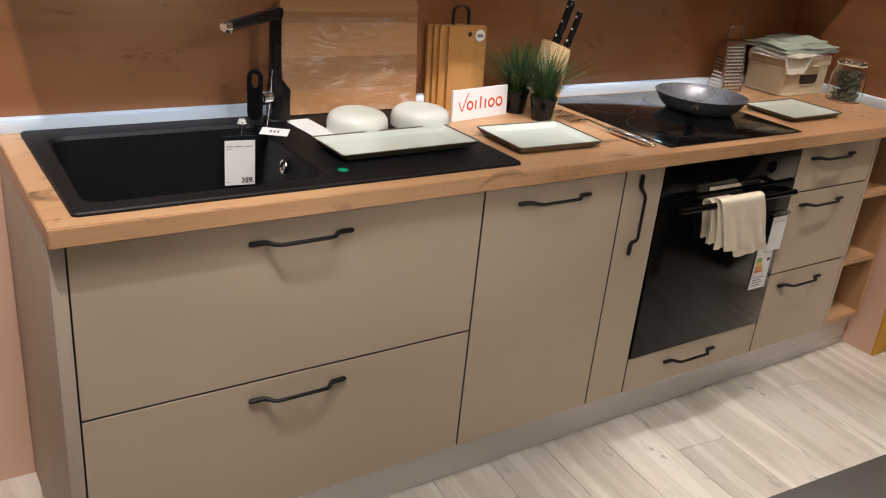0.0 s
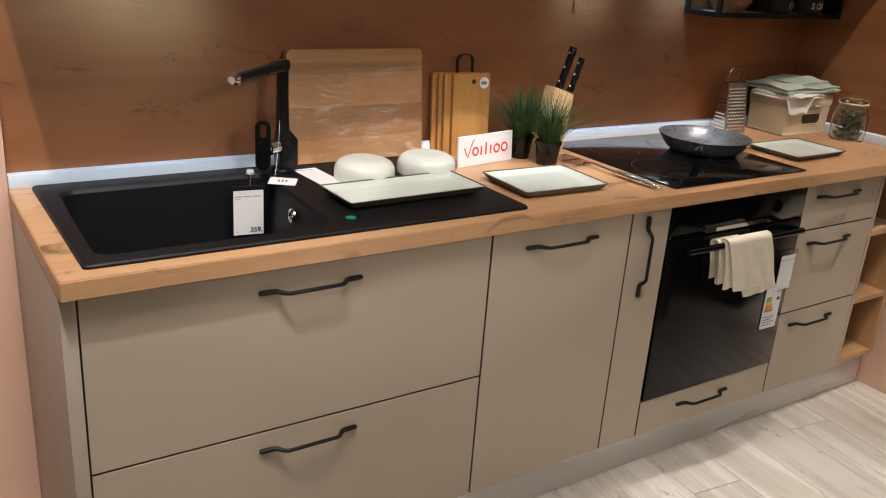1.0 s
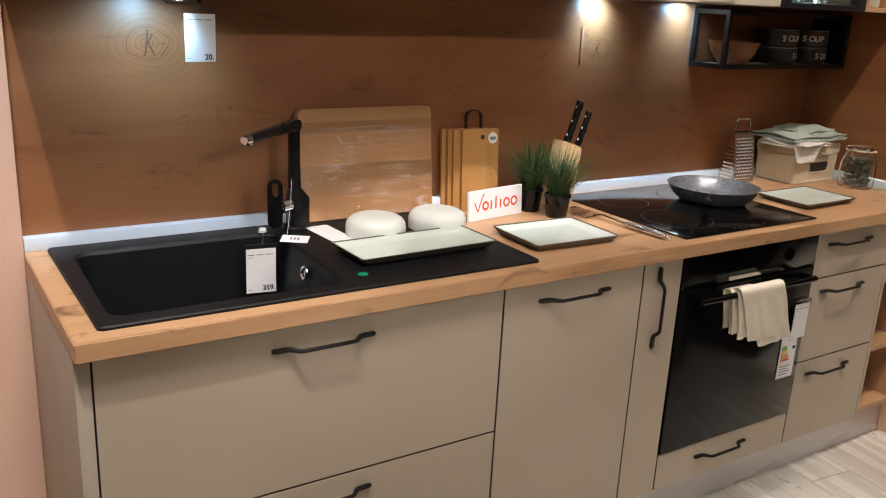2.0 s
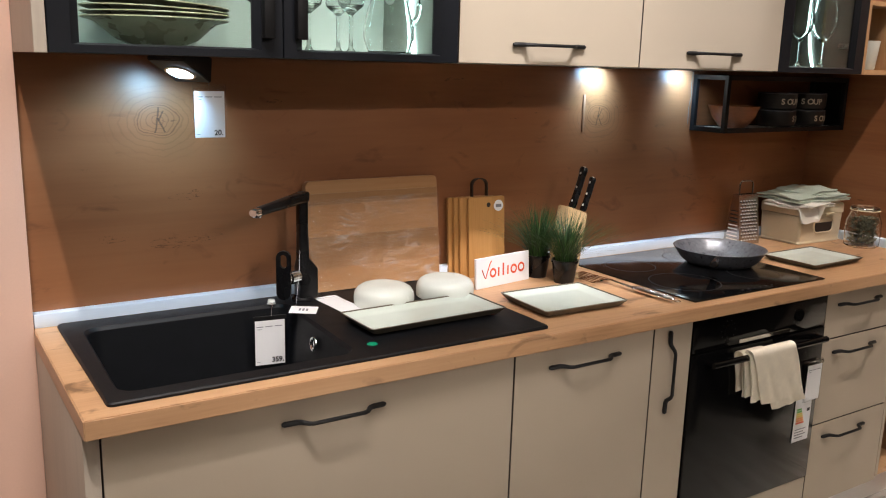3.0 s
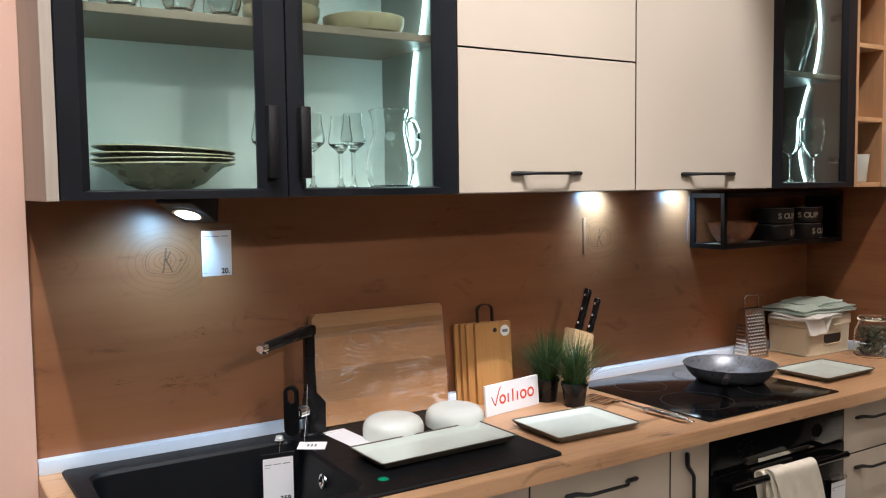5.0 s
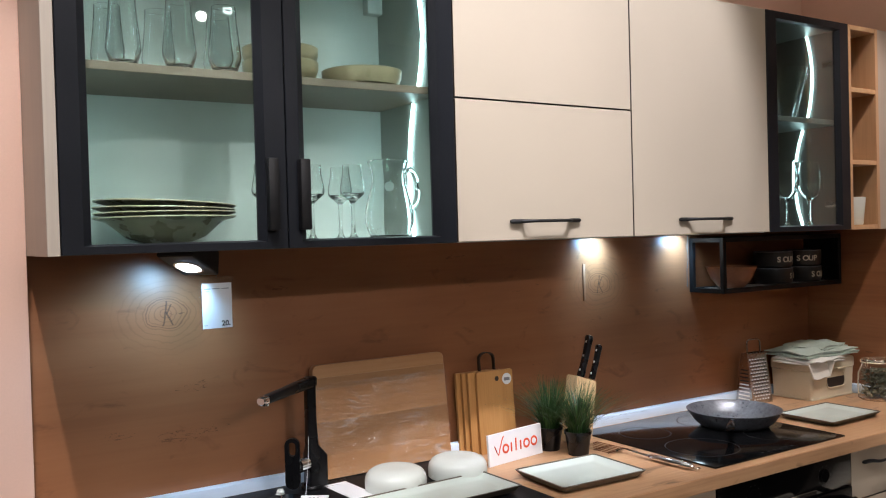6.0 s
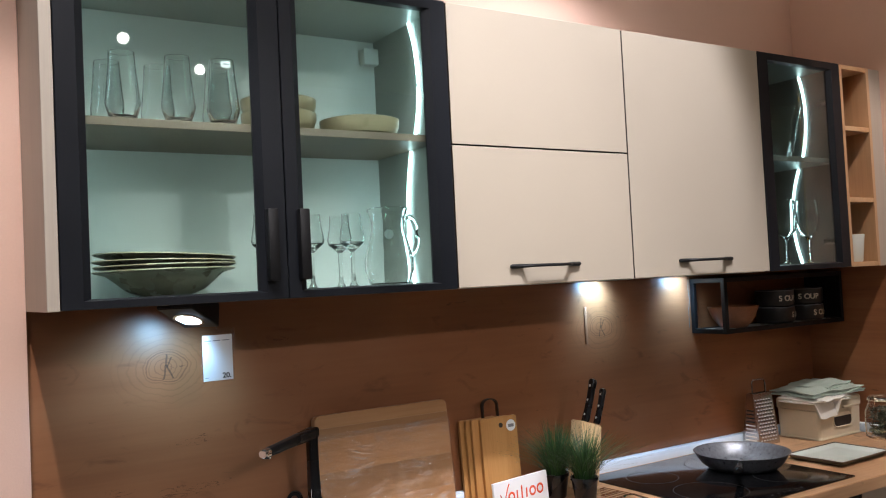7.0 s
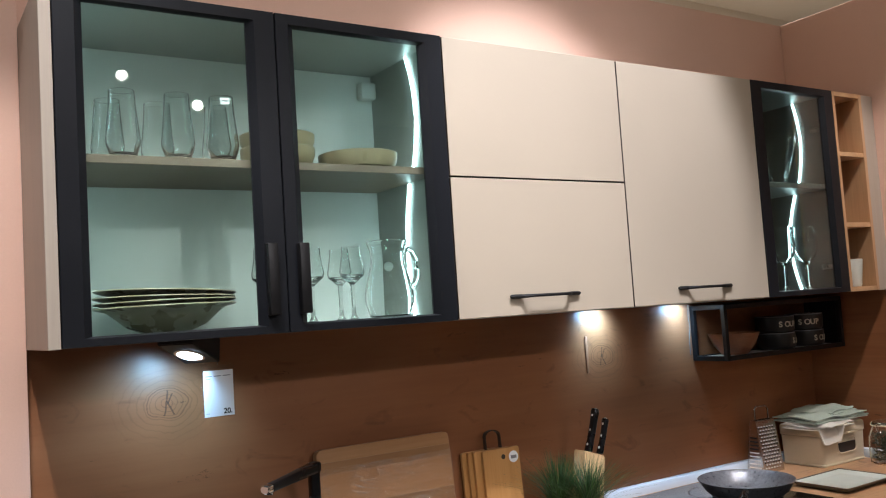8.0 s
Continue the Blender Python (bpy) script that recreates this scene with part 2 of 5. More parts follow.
RED = surface("red_orange_print", (0.70, 0.09, 0.03), 0.5, vary=0.03, relief=0)
GREEN = surface("green_sticker", (0.0, 0.24, 0.12), 0.5, vary=0.05)
ORANGE = surface("orange_print", (0.80, 0.27, 0.03), 0.5, vary=0.03, relief=0)
YELLOW = surface("yellow_print", (0.80, 0.62, 0.05), 0.5, vary=0.03, relief=0)
LEAF_GREEN = surface("green_print", (0.10, 0.40, 0.07), 0.5, vary=0.03, relief=0)
GRASS, _t, _s = nodes_of("grass_blade")
_geo = _t.nodes.new("ShaderNodeNewGeometry")
_r = ramp(_t, [(0.0, (0.006, 0.026, 0.007)), (0.6, (0.018, 0.066, 0.014)), (1.0, (0.062, 0.145, 0.034))])
_t.links.new(_geo.outputs["Random Per Island"], _r.inputs[0])
_t.links.new(_r.outputs[0], _s.inputs["Base Color"])
_s.inputs["Roughness"].default_value = 0.42
SOIL = surface("dark_soil", (0.03, 0.022, 0.015), 0.9, vary=0.3, scale=80, relief=0.5)
TERRY = surface("cream_terry_cloth", (0.74, 0.67, 0.54), 0.95, vary=0.10, scale=28, fine=520, relief=0.6)
TOWEL_GREEN = surface("sage_cotton", (0.40, 0.47, 0.40), 0.9, vary=0.12, scale=20, fine=600, relief=0.35)
TOWEL_WHITE = surface("white_cotton", (0.74, 0.72, 0.66), 0.9, vary=0.06, scale=20, fine=600, relief=0.35)
CREAM = surface("cream_enamel", (0.66, 0.58, 0.42), 0.35, vary=0.04, scale=8, relief=0.03)
PAN = surface("speckled_grey_coating", (0.155, 0.16, 0.175), 0.30, metal=0.35, vary=0.35, scale=90, fine=420, relief=0.08)
HERB = surface("dried_herb_leaves", (0.07, 0.07, 0.04), 0.8, vary=0.4, scale=50)
LEATHER_AND_HOLE_SHADE = surface("dark_leather_and_hole_shade", (0.03, 0.02, 0.014), 0.5, vary=0.2)
TABLE = surface("dark_brown_laminate", (0.035, 0.027, 0.024), 0.4, vary=0.15)
CAN = surface("black_stoneware", (0.022, 0.021, 0.02), 0.3, vary=0.15)
CREAM_INK = surface("cream_print", (0.62, 0.56, 0.44), 0.5, vary=0.03, relief=0)
RING = surface("grey_hob_marking", (0.032, 0.030, 0.030), 0.35, vary=0.05, relief=0)
PANE = glass("cabinet_pane", (0.72, 0.905, 0.845))
CLEAR = glass("clear_glassware", (0.985, 0.995, 0.99), 0.0, 1.48)
FROST = glass("frosted_sticker", (0.92, 0.95, 0.94), 0.45, 1.3)
ACRYLIC = glass("clear_acrylic", (0.96, 0.97, 0.97), 0.02, 1.3)
FILM, _t, _s = nodes_of("cling_film")
_tr, _gl, _mx = _t.nodes.new("ShaderNodeBsdfTransparent"), _t.nodes.new("ShaderNodeBsdfGlossy"), _t.nodes.new("ShaderNodeMixShader")
_gl.inputs["Roughness"].default_value = 0.16
_n = noise_tex(_t, coords(_t, (2.4, 1, 8.0), 0.0), 4.5, 4, 0.55, 1.2)
_glint = maths(_t, "POWER", maths(_t, "SUBTRACT", 1.0, maths(_t, "ABSOLUTE", maths(_t, "SUBTRACT", maths(_t, "MULTIPLY", _n, 2.0), 1.0))), 26.0)
_patch = maths(_t, "MAXIMUM", maths(_t, "MULTIPLY", maths(_t, "SUBTRACT", noise_tex(_t, coords(_t), 9.0, 2), 0.44), 5.0), 0.0)
_mx.inputs[0].default_value = 0.12
# glints on the wrinkles are painted as white diffuse streaks
_df, _mw = _t.nodes.new("ShaderNodeBsdfDiffuse"), _t.nodes.new("ShaderNodeMixShader")
_df.inputs["Color"].default_value = (0.82, 0.80, 0.78, 1)
_t.links.new(maths(_t, "MULTIPLY", maths(_t, "MINIMUM", maths(_t, "MULTIPLY", _glint, _patch), 1.0), 0.42), _mw.inputs[0])
_t.links.new(_mx.outputs[0], _mw.inputs[1])
_t.links.new(_df.outputs[0], _mw.inputs[2])
_b = node(_t, "ShaderNodeBump", Strength=1.0, Distance=0.03)
_t.links.new(noise_tex(_t, coords(_t, (2.2, 1, 9.0), 0.0), 6.0, 5, 0.62, 1.8), _b.inputs["Height"])
_t.links.new(_b.outputs[0], _gl.inputs["Normal"])
_t.links.new(_tr.outputs[0], _mx.inputs[1])
_t.links.new(_gl.outputs[0], _mx.inputs[2])
_t.links.new(_mw.outputs[0], _t.nodes["Material Output"].inputs["Surface"])
LED = glow("led_strip_glow", (0.84, 1.0, 0.97), 13.8)
PUCK = glow("led_puck_glow", (0.80, 0.95, 1.0), 25.0)
BULB = glow("spotlight_lens_glow", (1.0, 0.9, 0.75), 60.0)


# ---- shapes ----
def box(bm, a, b, bev=0.0, seg=2):
    a, b = Vector(a), Vector(b)
    m = Matrix.Translation((a + b) / 2) @ Matrix.Diagonal((*(b - a), 1))
    verts = bmesh.ops.create_cube(bm, size=1, matrix=m)["verts"]
    if bev:
        edges = list({e for v in verts for e in v.link_edges})
        bmesh.ops.bevel(bm, geom=edges, offset=bev, segments=seg, affect="EDGES", profile=0.5)
    return bm


def cube(a, b, bev=0.0, seg=2):
    return box(bmesh.new(), a, b, bev, seg)


def loft(bm, loops, cap=True, closed=True):
    rows = [[bm.verts.new(p) for p in lp] for lp in loops]
    for r0, r1 in zip(rows, rows[1:]):
        n = len(r0)
        for i in range(n if closed else n - 1):
            j = (i + 1) % n
            bm.faces.new((r0[i], r0[j], r1[j], r1[i]))
    if cap and closed:
        bm.faces.new(list(reversed(rows[0])))
        bm.faces.new(rows[-1])
    bmesh.ops.recalc_face_normals(bm, faces=bm.faces)
    return bm


def rrect(w, h, r, n=5):
    """A rounded rectangle about the origin, in x-y."""
    out = []
    for cx, cy, a0 in ((w / 2 - r, h / 2 - r, 0), (-w / 2 + r, h / 2 - r, 90), (-w / 2 + r, -h / 2 + r, 180), (w / 2 - r, -h / 2 + r, 270)):
        for i in range(n + 1):
            a = radians(a0 + 90 * i / n)
            out.append((cx + r * math.cos(a), cy + r * math.sin(a)))
    return out


def lathe(bm, prof, n=40, at=(0, 0, 0)):
    """Turns (radius, height) pairs about the z axis."""
    rows = []
    for r, z in prof:
        if r < 1e-6:
            rows.append([bm.verts.new((at[0], at[1], at[2] + z))])
        else:
            rows.append([bm.verts.new((at[0] + r * math.cos(2 * math.pi * i / n), at[1] + r * math.sin(2 * math.pi * i / n), at[2] + z)) for i in range(n)])
    for r0, r1 in zip(rows, rows[1:]):
        for i in range(n):
            j = (i + 1) % n
            if len(r0) == 1 and len(r1) == 1:
                continue
            if len(r0) == 1:
                bm.faces.new((r0[0], r1[i], r1[j]))
            elif len(r1) == 1:
                bm.faces.new((r0[i], r0[j], r1[0]))
            else:
                bm.faces.new((r0[i], r0[j], r1[j], r1[i]))
    bmesh.ops.recalc_face_normals(bm, faces=bm.faces)
    return bm


def tube(bm, pts, r, n=8, flat=1.0, ends=None):
    """A rod along points; r: radius or a radius for each point."""
    pts = [Vector(p) for p in pts]
    up = Vector((0, 0, 1))
    if abs((pts[1] - pts[0]).normalized().dot(up)) > 0.95:
        up = Vector((0, 1, 0))
    loops = []
    for i, p in enumerate(pts):
        d = ((pts[min(i + 1, len(pts) - 1)] - p).normalized() + (p - pts[max(i - 1, 0)]).normalized()).normalized()
        s = d.cross(up).normalized()
        u = s.cross(d).normalized()
        rad = r[i] if isinstance(r, (list, tuple)) else r
        loops.append([p + rad * (math.cos(2 * math.pi * k / n) * s + flat * math.sin(2 * math.pi * k / n) * u) for k in range(n)])
    return loft(bm, loops)


def arc(cx, cy, r, a0, a1, n):
    return [(cx + r * math.cos(radians(a0 + (a1 - a0) * i / n)), cy + r * math.sin(radians(a0 + (a1 - a0) * i / n))) for i in range(n + 1)]


def moved(bm, m):
    bmesh.ops.transform(bm, matrix=m, verts=bm.verts)
    return bm


def mesh_of(name, bm, material):
    me = bpy.data.meshes.new(name)
    bm.to_mesh(me)
    bm.free()
    me.materials.append(material)
    for p in me.polygons:
        p.use_smooth = True
    me.set_sharp_from_angle(angle=radians(32))
    return me


def part(name, bm, material, parent, label=""):
    ob = new(name, mesh_of(name, bm, material))
    ob.parent = parent
    if label:
        ob["label"] = label
    return ob


def thing(name, m, label, category, group="", kind=""):
    ob = new(name)
    ob.empty_display_size = 0.05
    ob.matrix_basis = m
    return tagged(ob, label, category, group, kind)


def solid(name, bm, material, label, category="", kind="", m=None):
    ob = new(name, mesh_of(name, bm, material))
    if m is not None:
        ob.matrix_basis = m
    return tagged(ob, label, category, "", kind)


def words(text, size, material, parent, m, name="print"):
    """Raised lettering in the built-in font, in its own x-y plane."""
    cu = bpy.data.curves.new(name, "FONT")
    cu.body, cu.size, cu.extrude, cu.offset = text, size, 0.0002, size * 0.025
    tmp = bpy.data.objects.new(name, cu)
    scene.collection.objects.link(tmp)
    bpy.context.view_layer.update()
    me = bpy.data.meshes.new_from_object(tmp)
    bpy.data.objects.remove(tmp)
    me.materials.clear()
    me.materials.append(material)
    me.transform(m)
    ob = new(name, me)
    ob.parent = parent
    return ob


UPRIGHT = pose(0, 0, 0, 90)  # x-y plane turned to face -y
WALL_X = 1.272


# ---- structure ----
solid("floor", cube((-6, -9, -0.1), (6, 3, -0.004)), UNDER, "screed floor under pale laminate planks", "floor", "structure")
wall = solid("wall_back", cube((-6, 0.0, 0.0), (WALL_X + 0.12, 0.12, 2.622)), PINK, "pink painted partition wall behind the kitchen", "wall", "structure")
solid("wall_left", cube((-6, -0.055, 0.0), (-1.5590, -0.0005, 2.622), 0.001, 1), PINK, "pink painted wall beside the kitchen", "wall", "structure")
solid("wall_right", cube((WALL_X, -0.672, 0.0), (WALL_X + 0.12, -0.0005, 2.622), 0.002, 1), PINK, "pink painted partition wall at the end of the worktop", "wall", "structure")
solid("wall_end", cube((WALL_X + 0.002, -0.680, 0.0), (WALL_X + 0.12, -0.6725, 2.622), 0.001, 1), MUSTARD, "mustard yellow painted end of the partition wall", "wall", "structure")
solid("wall_hall_front", cube((-6, -9.1, 0), (6, -9, 4.2)), BEIGE, "plain painted hall wall", "wall", "structure")
solid("wall_hall_left", cube((-6.1, -9, 0), (-6, 3, 4.2)), BEIGE, "plain painted hall wall", "wall", "structure")
solid("wall_hall_right", cube((6, -9, 0), (6.1, 3, 4.2)), BEIGE, "plain painted hall wall", "wall", "structure")
solid("wall_hall_back", cube((-6, 3, 0), (6, 3.1, 4.2)), CEILING, "plain painted hall wall", "wall", "structure")
solid("ceiling", cube((-6.1, -9.1, 4.2), (6.1, 3.1, 4.3)), CEILING, "plain beige hall ceiling", "ceiling", "structure")
solid("wall_panel_back", cube((-1.556, -0.012, 0.905), (WALL_X - 0.0125, -0.0005, 1.5255), 0.001, 1), SPLASH, "brown oak decor splashback panel with knots", "splashback", "structure")
solid("wall_panel_right", cube((WALL_X - 0.012, -0.60, 0.905), (WALL_X - 0.0005, -0.0005, 1.526), 0.001, 1), SPLASH_SIDE, "brown oak decor splashback panel", "splashback", "structure")
solid("baseboard", cube((-1.545, -0.552, 0.0), (WALL_X - 0.002, -0.535, 0.133), 0.001, 1), PLINTH, "grey foil plinth under the base cabinets", "plinth", "structure")


def bar_handle(parent, m):
    """A black bow handle: flat feet, slanted legs and a slim bar."""
    pts = [(-0.117, 0, -0.005), (-0.112, 0, -0.006), (-0.086, 0, -0.007), (-0.078, 0, -0.010), (-0.066, 0, -0.024), (-0.058, 0, -0.028),
           (0.058, 0, -0.028), (0.066, 0, -0.024), (0.078, 0, -0.010), (0.086, 0, -0.007), (0.112, 0, -0.006), (0.117, 0, -0.005)]
    rad = [0.004, 0.0065, 0.0065, 0.006, 0.0052, 0.0048, 0.0048, 0.0052, 0.006, 0.0065, 0.0065, 0.004]
    bm = tube(bmesh.new(), [(x, z, y) for x, y, z in pts], rad, 10, 0.9)
    low = 0.006 if m.translation.z < 1 else 0.0
    moved(bm, Matrix.Translation((low, 0, -low)) @ m)
    return part("handle", bm, BLACK, parent, "matt black metal bow handle")


def front(parent, name, x0, x1, z0, z1, y=-0.60, thick=0.019, material=None):
    ob = part(name, cube((x0 + 0.0025, y, z0 + 0.0022), (x1 - 0.0025, y + thick, z1 - 0.0022), 0.0008, 1), material or FRONT, parent)
    # dark front edges put the shade of the narrow gaps into the colour
    ob.data.materials.append(GAP_SHADE)
    for p in ob.data.polygons:
        if abs(p.normal.y) < 0.5:
            p.material_index = 1
    return ob


ZERO = pose(0, 0, 0)
TOP = 0.862   # upper edge of the base fronts
LOW = 0.136   # lower edge of the base fronts
X0, X1, X2, X3, X4, X5 = -1.529, -0.607, -0.149, 0.0, 0.6, 1.012


def carcass(parent, x0, x1, z0=0.134, z1=0.871, y0=-0.579, y1=-0.02, material=None, name="body", t=0.016):
    bm = bmesh.new()
    for a, b in (((x0, y0, z0), (x0 + t, y1, z1)), ((x1 - t, y0, z0), (x1, y1, z1)), ((x0 + t, y0, z0), (x1 - t, y1, z0 + t)), ((x0 + t, y1 - 0.006, z0 + t), (x1 - t, y1, z1))):
        box(bm, a, b)
    return part(name, bm, material or CARCASS_DARK, parent)


sink_unit = thing("sink_cabinet", ZERO, "taupe sink cabinet with two wide drawers and black handles", "cabinet", "base cabinets")
carcass(sink_unit, X0 + 0.0005, X1 - 0.0005)
part("end_panel", cube((-1.5586, -0.60, 0.0), (X0 - 0.001, -0.001, 0.871), 0.0015, 2), SIDE, sink_unit, "taupe grained end panel")
for z0, z1, hz in ((0.489, TOP, 0.821), (LOW, 0.489, 0.450)):
    d = front(sink_unit, "drawer_front", X0, X1, z0, z1)
    bar_handle(d, pose(-1.078, -0.60, hz))
dish_unit = thing("dishwasher_cabinet", ZERO, "taupe tall-door base cabinet with one black handle", "cabinet", "base cabinets")
carcass(dish_unit, X1 + 0.0005, X2 - 0.0005)
bar_handle(front(dish_unit, "door", X1, X2, LOW, TOP), pose(-0.394, -0.60, 0.822))
pull_unit = thing("pull_out_cabinet", ZERO, "narrow taupe pull-out cabinet with an upright black handle", "cabinet", "base cabinets")
carcass(pull_unit, X2 + 0.0005, X3 - 0.0005)
bar_handle(front(pull_unit, "door", X2, X3, LOW, TOP), pose(-0.098, -0.60, 0.738, 0, 90, 0))
oven_unit = thing("oven_cabinet", ZERO, "taupe oven housing cabinet with a low drawer", "cabinet", "base cabinets")
carcass(oven_unit, X3 + 0.0005, X4 - 0.0005)
bar_handle(front(oven_unit, "drawer_front", X3, X4, LOW, 0.255), pose(0.269, -0.60, 0.215))
drawer_unit = thing("drawer_cabinet", ZERO, "taupe cabinet with three drawers and black handles", "cabinet", "base cabinets")
carcass(drawer_unit, X4 + 0.0005, X5 - 0.0005)
for z0, z1, hz in ((0.712, TOP, 0.829), (0.427, 0.712, 0.673), (LOW, 0.427, 0.386)):
    bar_handle(front(drawer_unit, "drawer_front", X4, X5, z0, z1), pose(0.766, -0.60, hz))
open_unit = thing("open_shelf_unit", ZERO, "narrow open oak shelf unit at the end of the base cabinets", "shelf", "base cabinets")
part("side_panel", cube((X5 + 0.001, -0.60, 0.150), (X5 + 0.017, -0.002, 0.871), 0.001, 1), FRONT, open_unit, "taupe front edge")
part("side_panel", cube((1.222, -0.60, 0.150), (1.240, -0.002, 0.871), 0.001, 1), OAK_UP, open_unit)
part("back_panel", cube((X5 + 0.018, -0.302, 0.166), (1.221, -0.296, 0.870)), OAK_UP, open_unit)
for z in (0.150, 0.384, 0.640):
    part("shelf", cube((X5 + 0.018, -0.598, z), (1.2212, -0.303, z + 0.018), 0.001, 1), OAK, open_unit)

# worktop with the cut-out for the sink bowl
CUT = (-1.496, -0.960, -0.562, -0.100)
bm = bmesh.new()
gx, gy = (-1.558, CUT[0], CUT[1], WALL_X - 0.0005), (-0.63, CUT[2], CUT[3], -0.0005)
pts = [[bm.verts.new((x, y, 0.910)) for x in gx] for y in gy]
for a in range(3):
    for b in range(3):
        if (a, b) != (1, 1):
            bm.faces.new((pts[a][b], pts[a][b + 1], pts[a + 1][b + 1], pts[a + 1][b]))
low = bmesh.ops.extrude_face_region(bm, geom=list(bm.faces))["geom"]
bmesh.ops.translate(bm, vec=(0, 0, -0.038), verts=[v for v in low if isinstance(v, bmesh.types.BMVert)])
bmesh.ops.recalc_face_normals(bm, faces=bm.faces)
edge = [e for e in bm.edges if len(e.link_faces) == 2 and e.calc_face_angle(0) > 1 and (all(abs(v.co.y + 0.63) < 1e-4 for v in e.verts) or all(abs(v.co.x + 1.558) < 1e-4 for v in e.verts))]
bmesh.ops.bevel(bm, geom=edge, offset=0.0015, segments=2, affect="EDGES")
worktop = thing("worktop", ZERO, "light oak decor worktop with a visible front edge", "worktop")
part("board", bm, WORKTOP, worktop)
part("edge_band", cube((-1.5575, -0.6315, 0.8735), (WALL_X - 0.001, -0.6303, 0.9085), 0.0004, 1), WORKTOP, worktop, "oak decor edge band")
part("end_band", cube((-1.5597, -0.6295, 0.8735), (-1.5583, -0.001, 0.9085), 0.0004, 1), WORKTOP_END, worktop, "oak decor end band")
up = thing("upstand", ZERO, "slim pale aluminium upstand strip behind the worktop", "upstand")
for a, b in (((-1.556, -0.042, 0.910), (WALL_X - 0.043, -0.0125, 0.942)), ((WALL_X - 0.042, -0.58, 0.910), (WALL_X - 0.0125, -0.0125, 0.942))):
    part("strip", cube(a, b, 0.002, 2), UPSTAND, up)

# ---- wall cabinets ----
ZB, ZT, YF = 1.527, 2.241, -0.36
U0, U1, U2, U3, U4 = -1.535, -0.634, -0.036, 0.566, 1.012


def shell(parent, x0, x1, material, back, y1=-0.0005, z0=ZB, z1=ZT, y0=YF + 0.021, t=0.016):
    for a, b in (((x0, y0, z0), (x0 + t, y1, z1)), ((x1 - t, y0, z0), (x1, y1, z1))):
        part("side_panel", cube(a, b, 0.0008, 1), material, parent)
    part("bottom_panel", cube((x0 + t, y0, z0), (x1 - t, y1, z0 + t)), material, parent)
    part("top_panel", cube((x0 + t, y0, z1 - t), (x1 - t, y1, z1)), material, parent)
    part("back_panel", cube((x0 + t, y1 - 0.008, z0 + t), (x1 - t, y1, z1 - t)), back, parent)


def glass_door(parent, x0, x1, gx0, gx1, gz0=1.547, gz1=2.213, grip=None):
    """A dark frame whose inner edges slope back to the pane."""
    y = YF
    door = thing("door", ZERO, "", "")
    door.parent = parent
    bm = bmesh.new()
    outer = [(x0 + 0.0015, ZB + 0.001), (x1 - 0.0015, ZB + 0.001), (x1 - 0.0015, ZT - 0.001), (x0 + 0.0015, ZT - 0.001)]
    s = 0.016
    flat = [(gx0 - s, gz0 - 0.004), (gx1 + s, gz0 - 0.004), (gx1 + s, gz1 + 0.004), (gx0 - s, gz1 + 0.004)]
    inner = [(gx0, gz0), (gx1, gz0), (gx1, gz1), (gx0, gz1)]
    loops = [(outer, y + 0.020), (outer, y + 0.001), ([(a + (0.001 if a < (x0 + x1) / 2 else -0.001), b) for a, b in outer], y), (flat, y), (inner, y + 0.012), (inner, y + 0.020)]
    rows = [[bm.verts.new((a, yy, b)) for a, b in lp] for lp, yy in loops]
    for r0, r1 in zip(rows, rows[1:] + rows[:1]):
        for i in range(4):
            j = (i + 1) % 4
            bm.faces.new((r0[i], r0[j], r1[j], r1[i]))
    bmesh.ops.recalc_face_normals(bm, faces=bm.faces)
    part("door_frame", bm, FRAME, door)
    pane = part("pane", cube((gx0 - 0.004, y + 0.0135, gz0 - 0.004), (gx1 + 0.004, y + 0.0175, gz1 + 0.004)), PANE, door)
    pane.visible_shadow = False
    if grip is not None:
        part("handle", cube((grip - 0.012, y - 0.022, 1.567), (grip + 0.012, y - 0.0005, 1.722), 0.003, 2), BLACK, door, "flat black grip handle")
    return door


def led_strip(parent, x, zs):
    """A glowing flexible strip that bows along the side panel."""
    for z0, z1, y0, ym, y1 in zs:
        pts = []
        for i in range(13):
            k = i / 12
            y = (1 - k) ** 2 * y0 + 2 * k * (1 - k) * (2 * ym - (y0 + y1) / 2) + k * k * y1
            pts.append((x, y, z0 + (z1 - z0) * k))
        part("led_strip", tube(bmesh.new(), pts, 0.0039, 6), LED, parent, "glowing cool-white strip")


vitrine = thing("glass_cabinet", ZERO, "wall cabinet with two dark-framed glass doors, lit inside", "cabinet", "wall cabinets")
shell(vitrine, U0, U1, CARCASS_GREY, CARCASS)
part("end_panel", cube((-1.5586, YF + 0.002, ZB - 0.001), (U0 - 0.0005, -0.0008, ZT), 0.001, 1), SIDE, vitrine, "pale taupe grained end panel")
part("shelf", cube((U0 + 0.0165, -0.322, 1.893), (U1 - 0.0165, -0.0095, 1.911), 0.001, 1), SHELF_BEIGE, vitrine, "taupe board")
UM = -1.0755
glass_door(vitrine, U0, UM, -1.478, -1.140, grip=-1.113)
glass_door(vitrine, UM, U1, -1.029, -0.697, grip=-1.040)
led_strip(vitrine, U1 - 0.0205, ((1.545, 1.890, -0.183, -0.166, -0.196), (1.914, 2.224, -0.216, -0.247, -0.213)))
led_strip(vitrine, U0 + 0.0205, ((1.545, 1.890, -0.183, -0.166, -0.196), (1.914, 2.224, -0.216, -0.247, -0.213)))
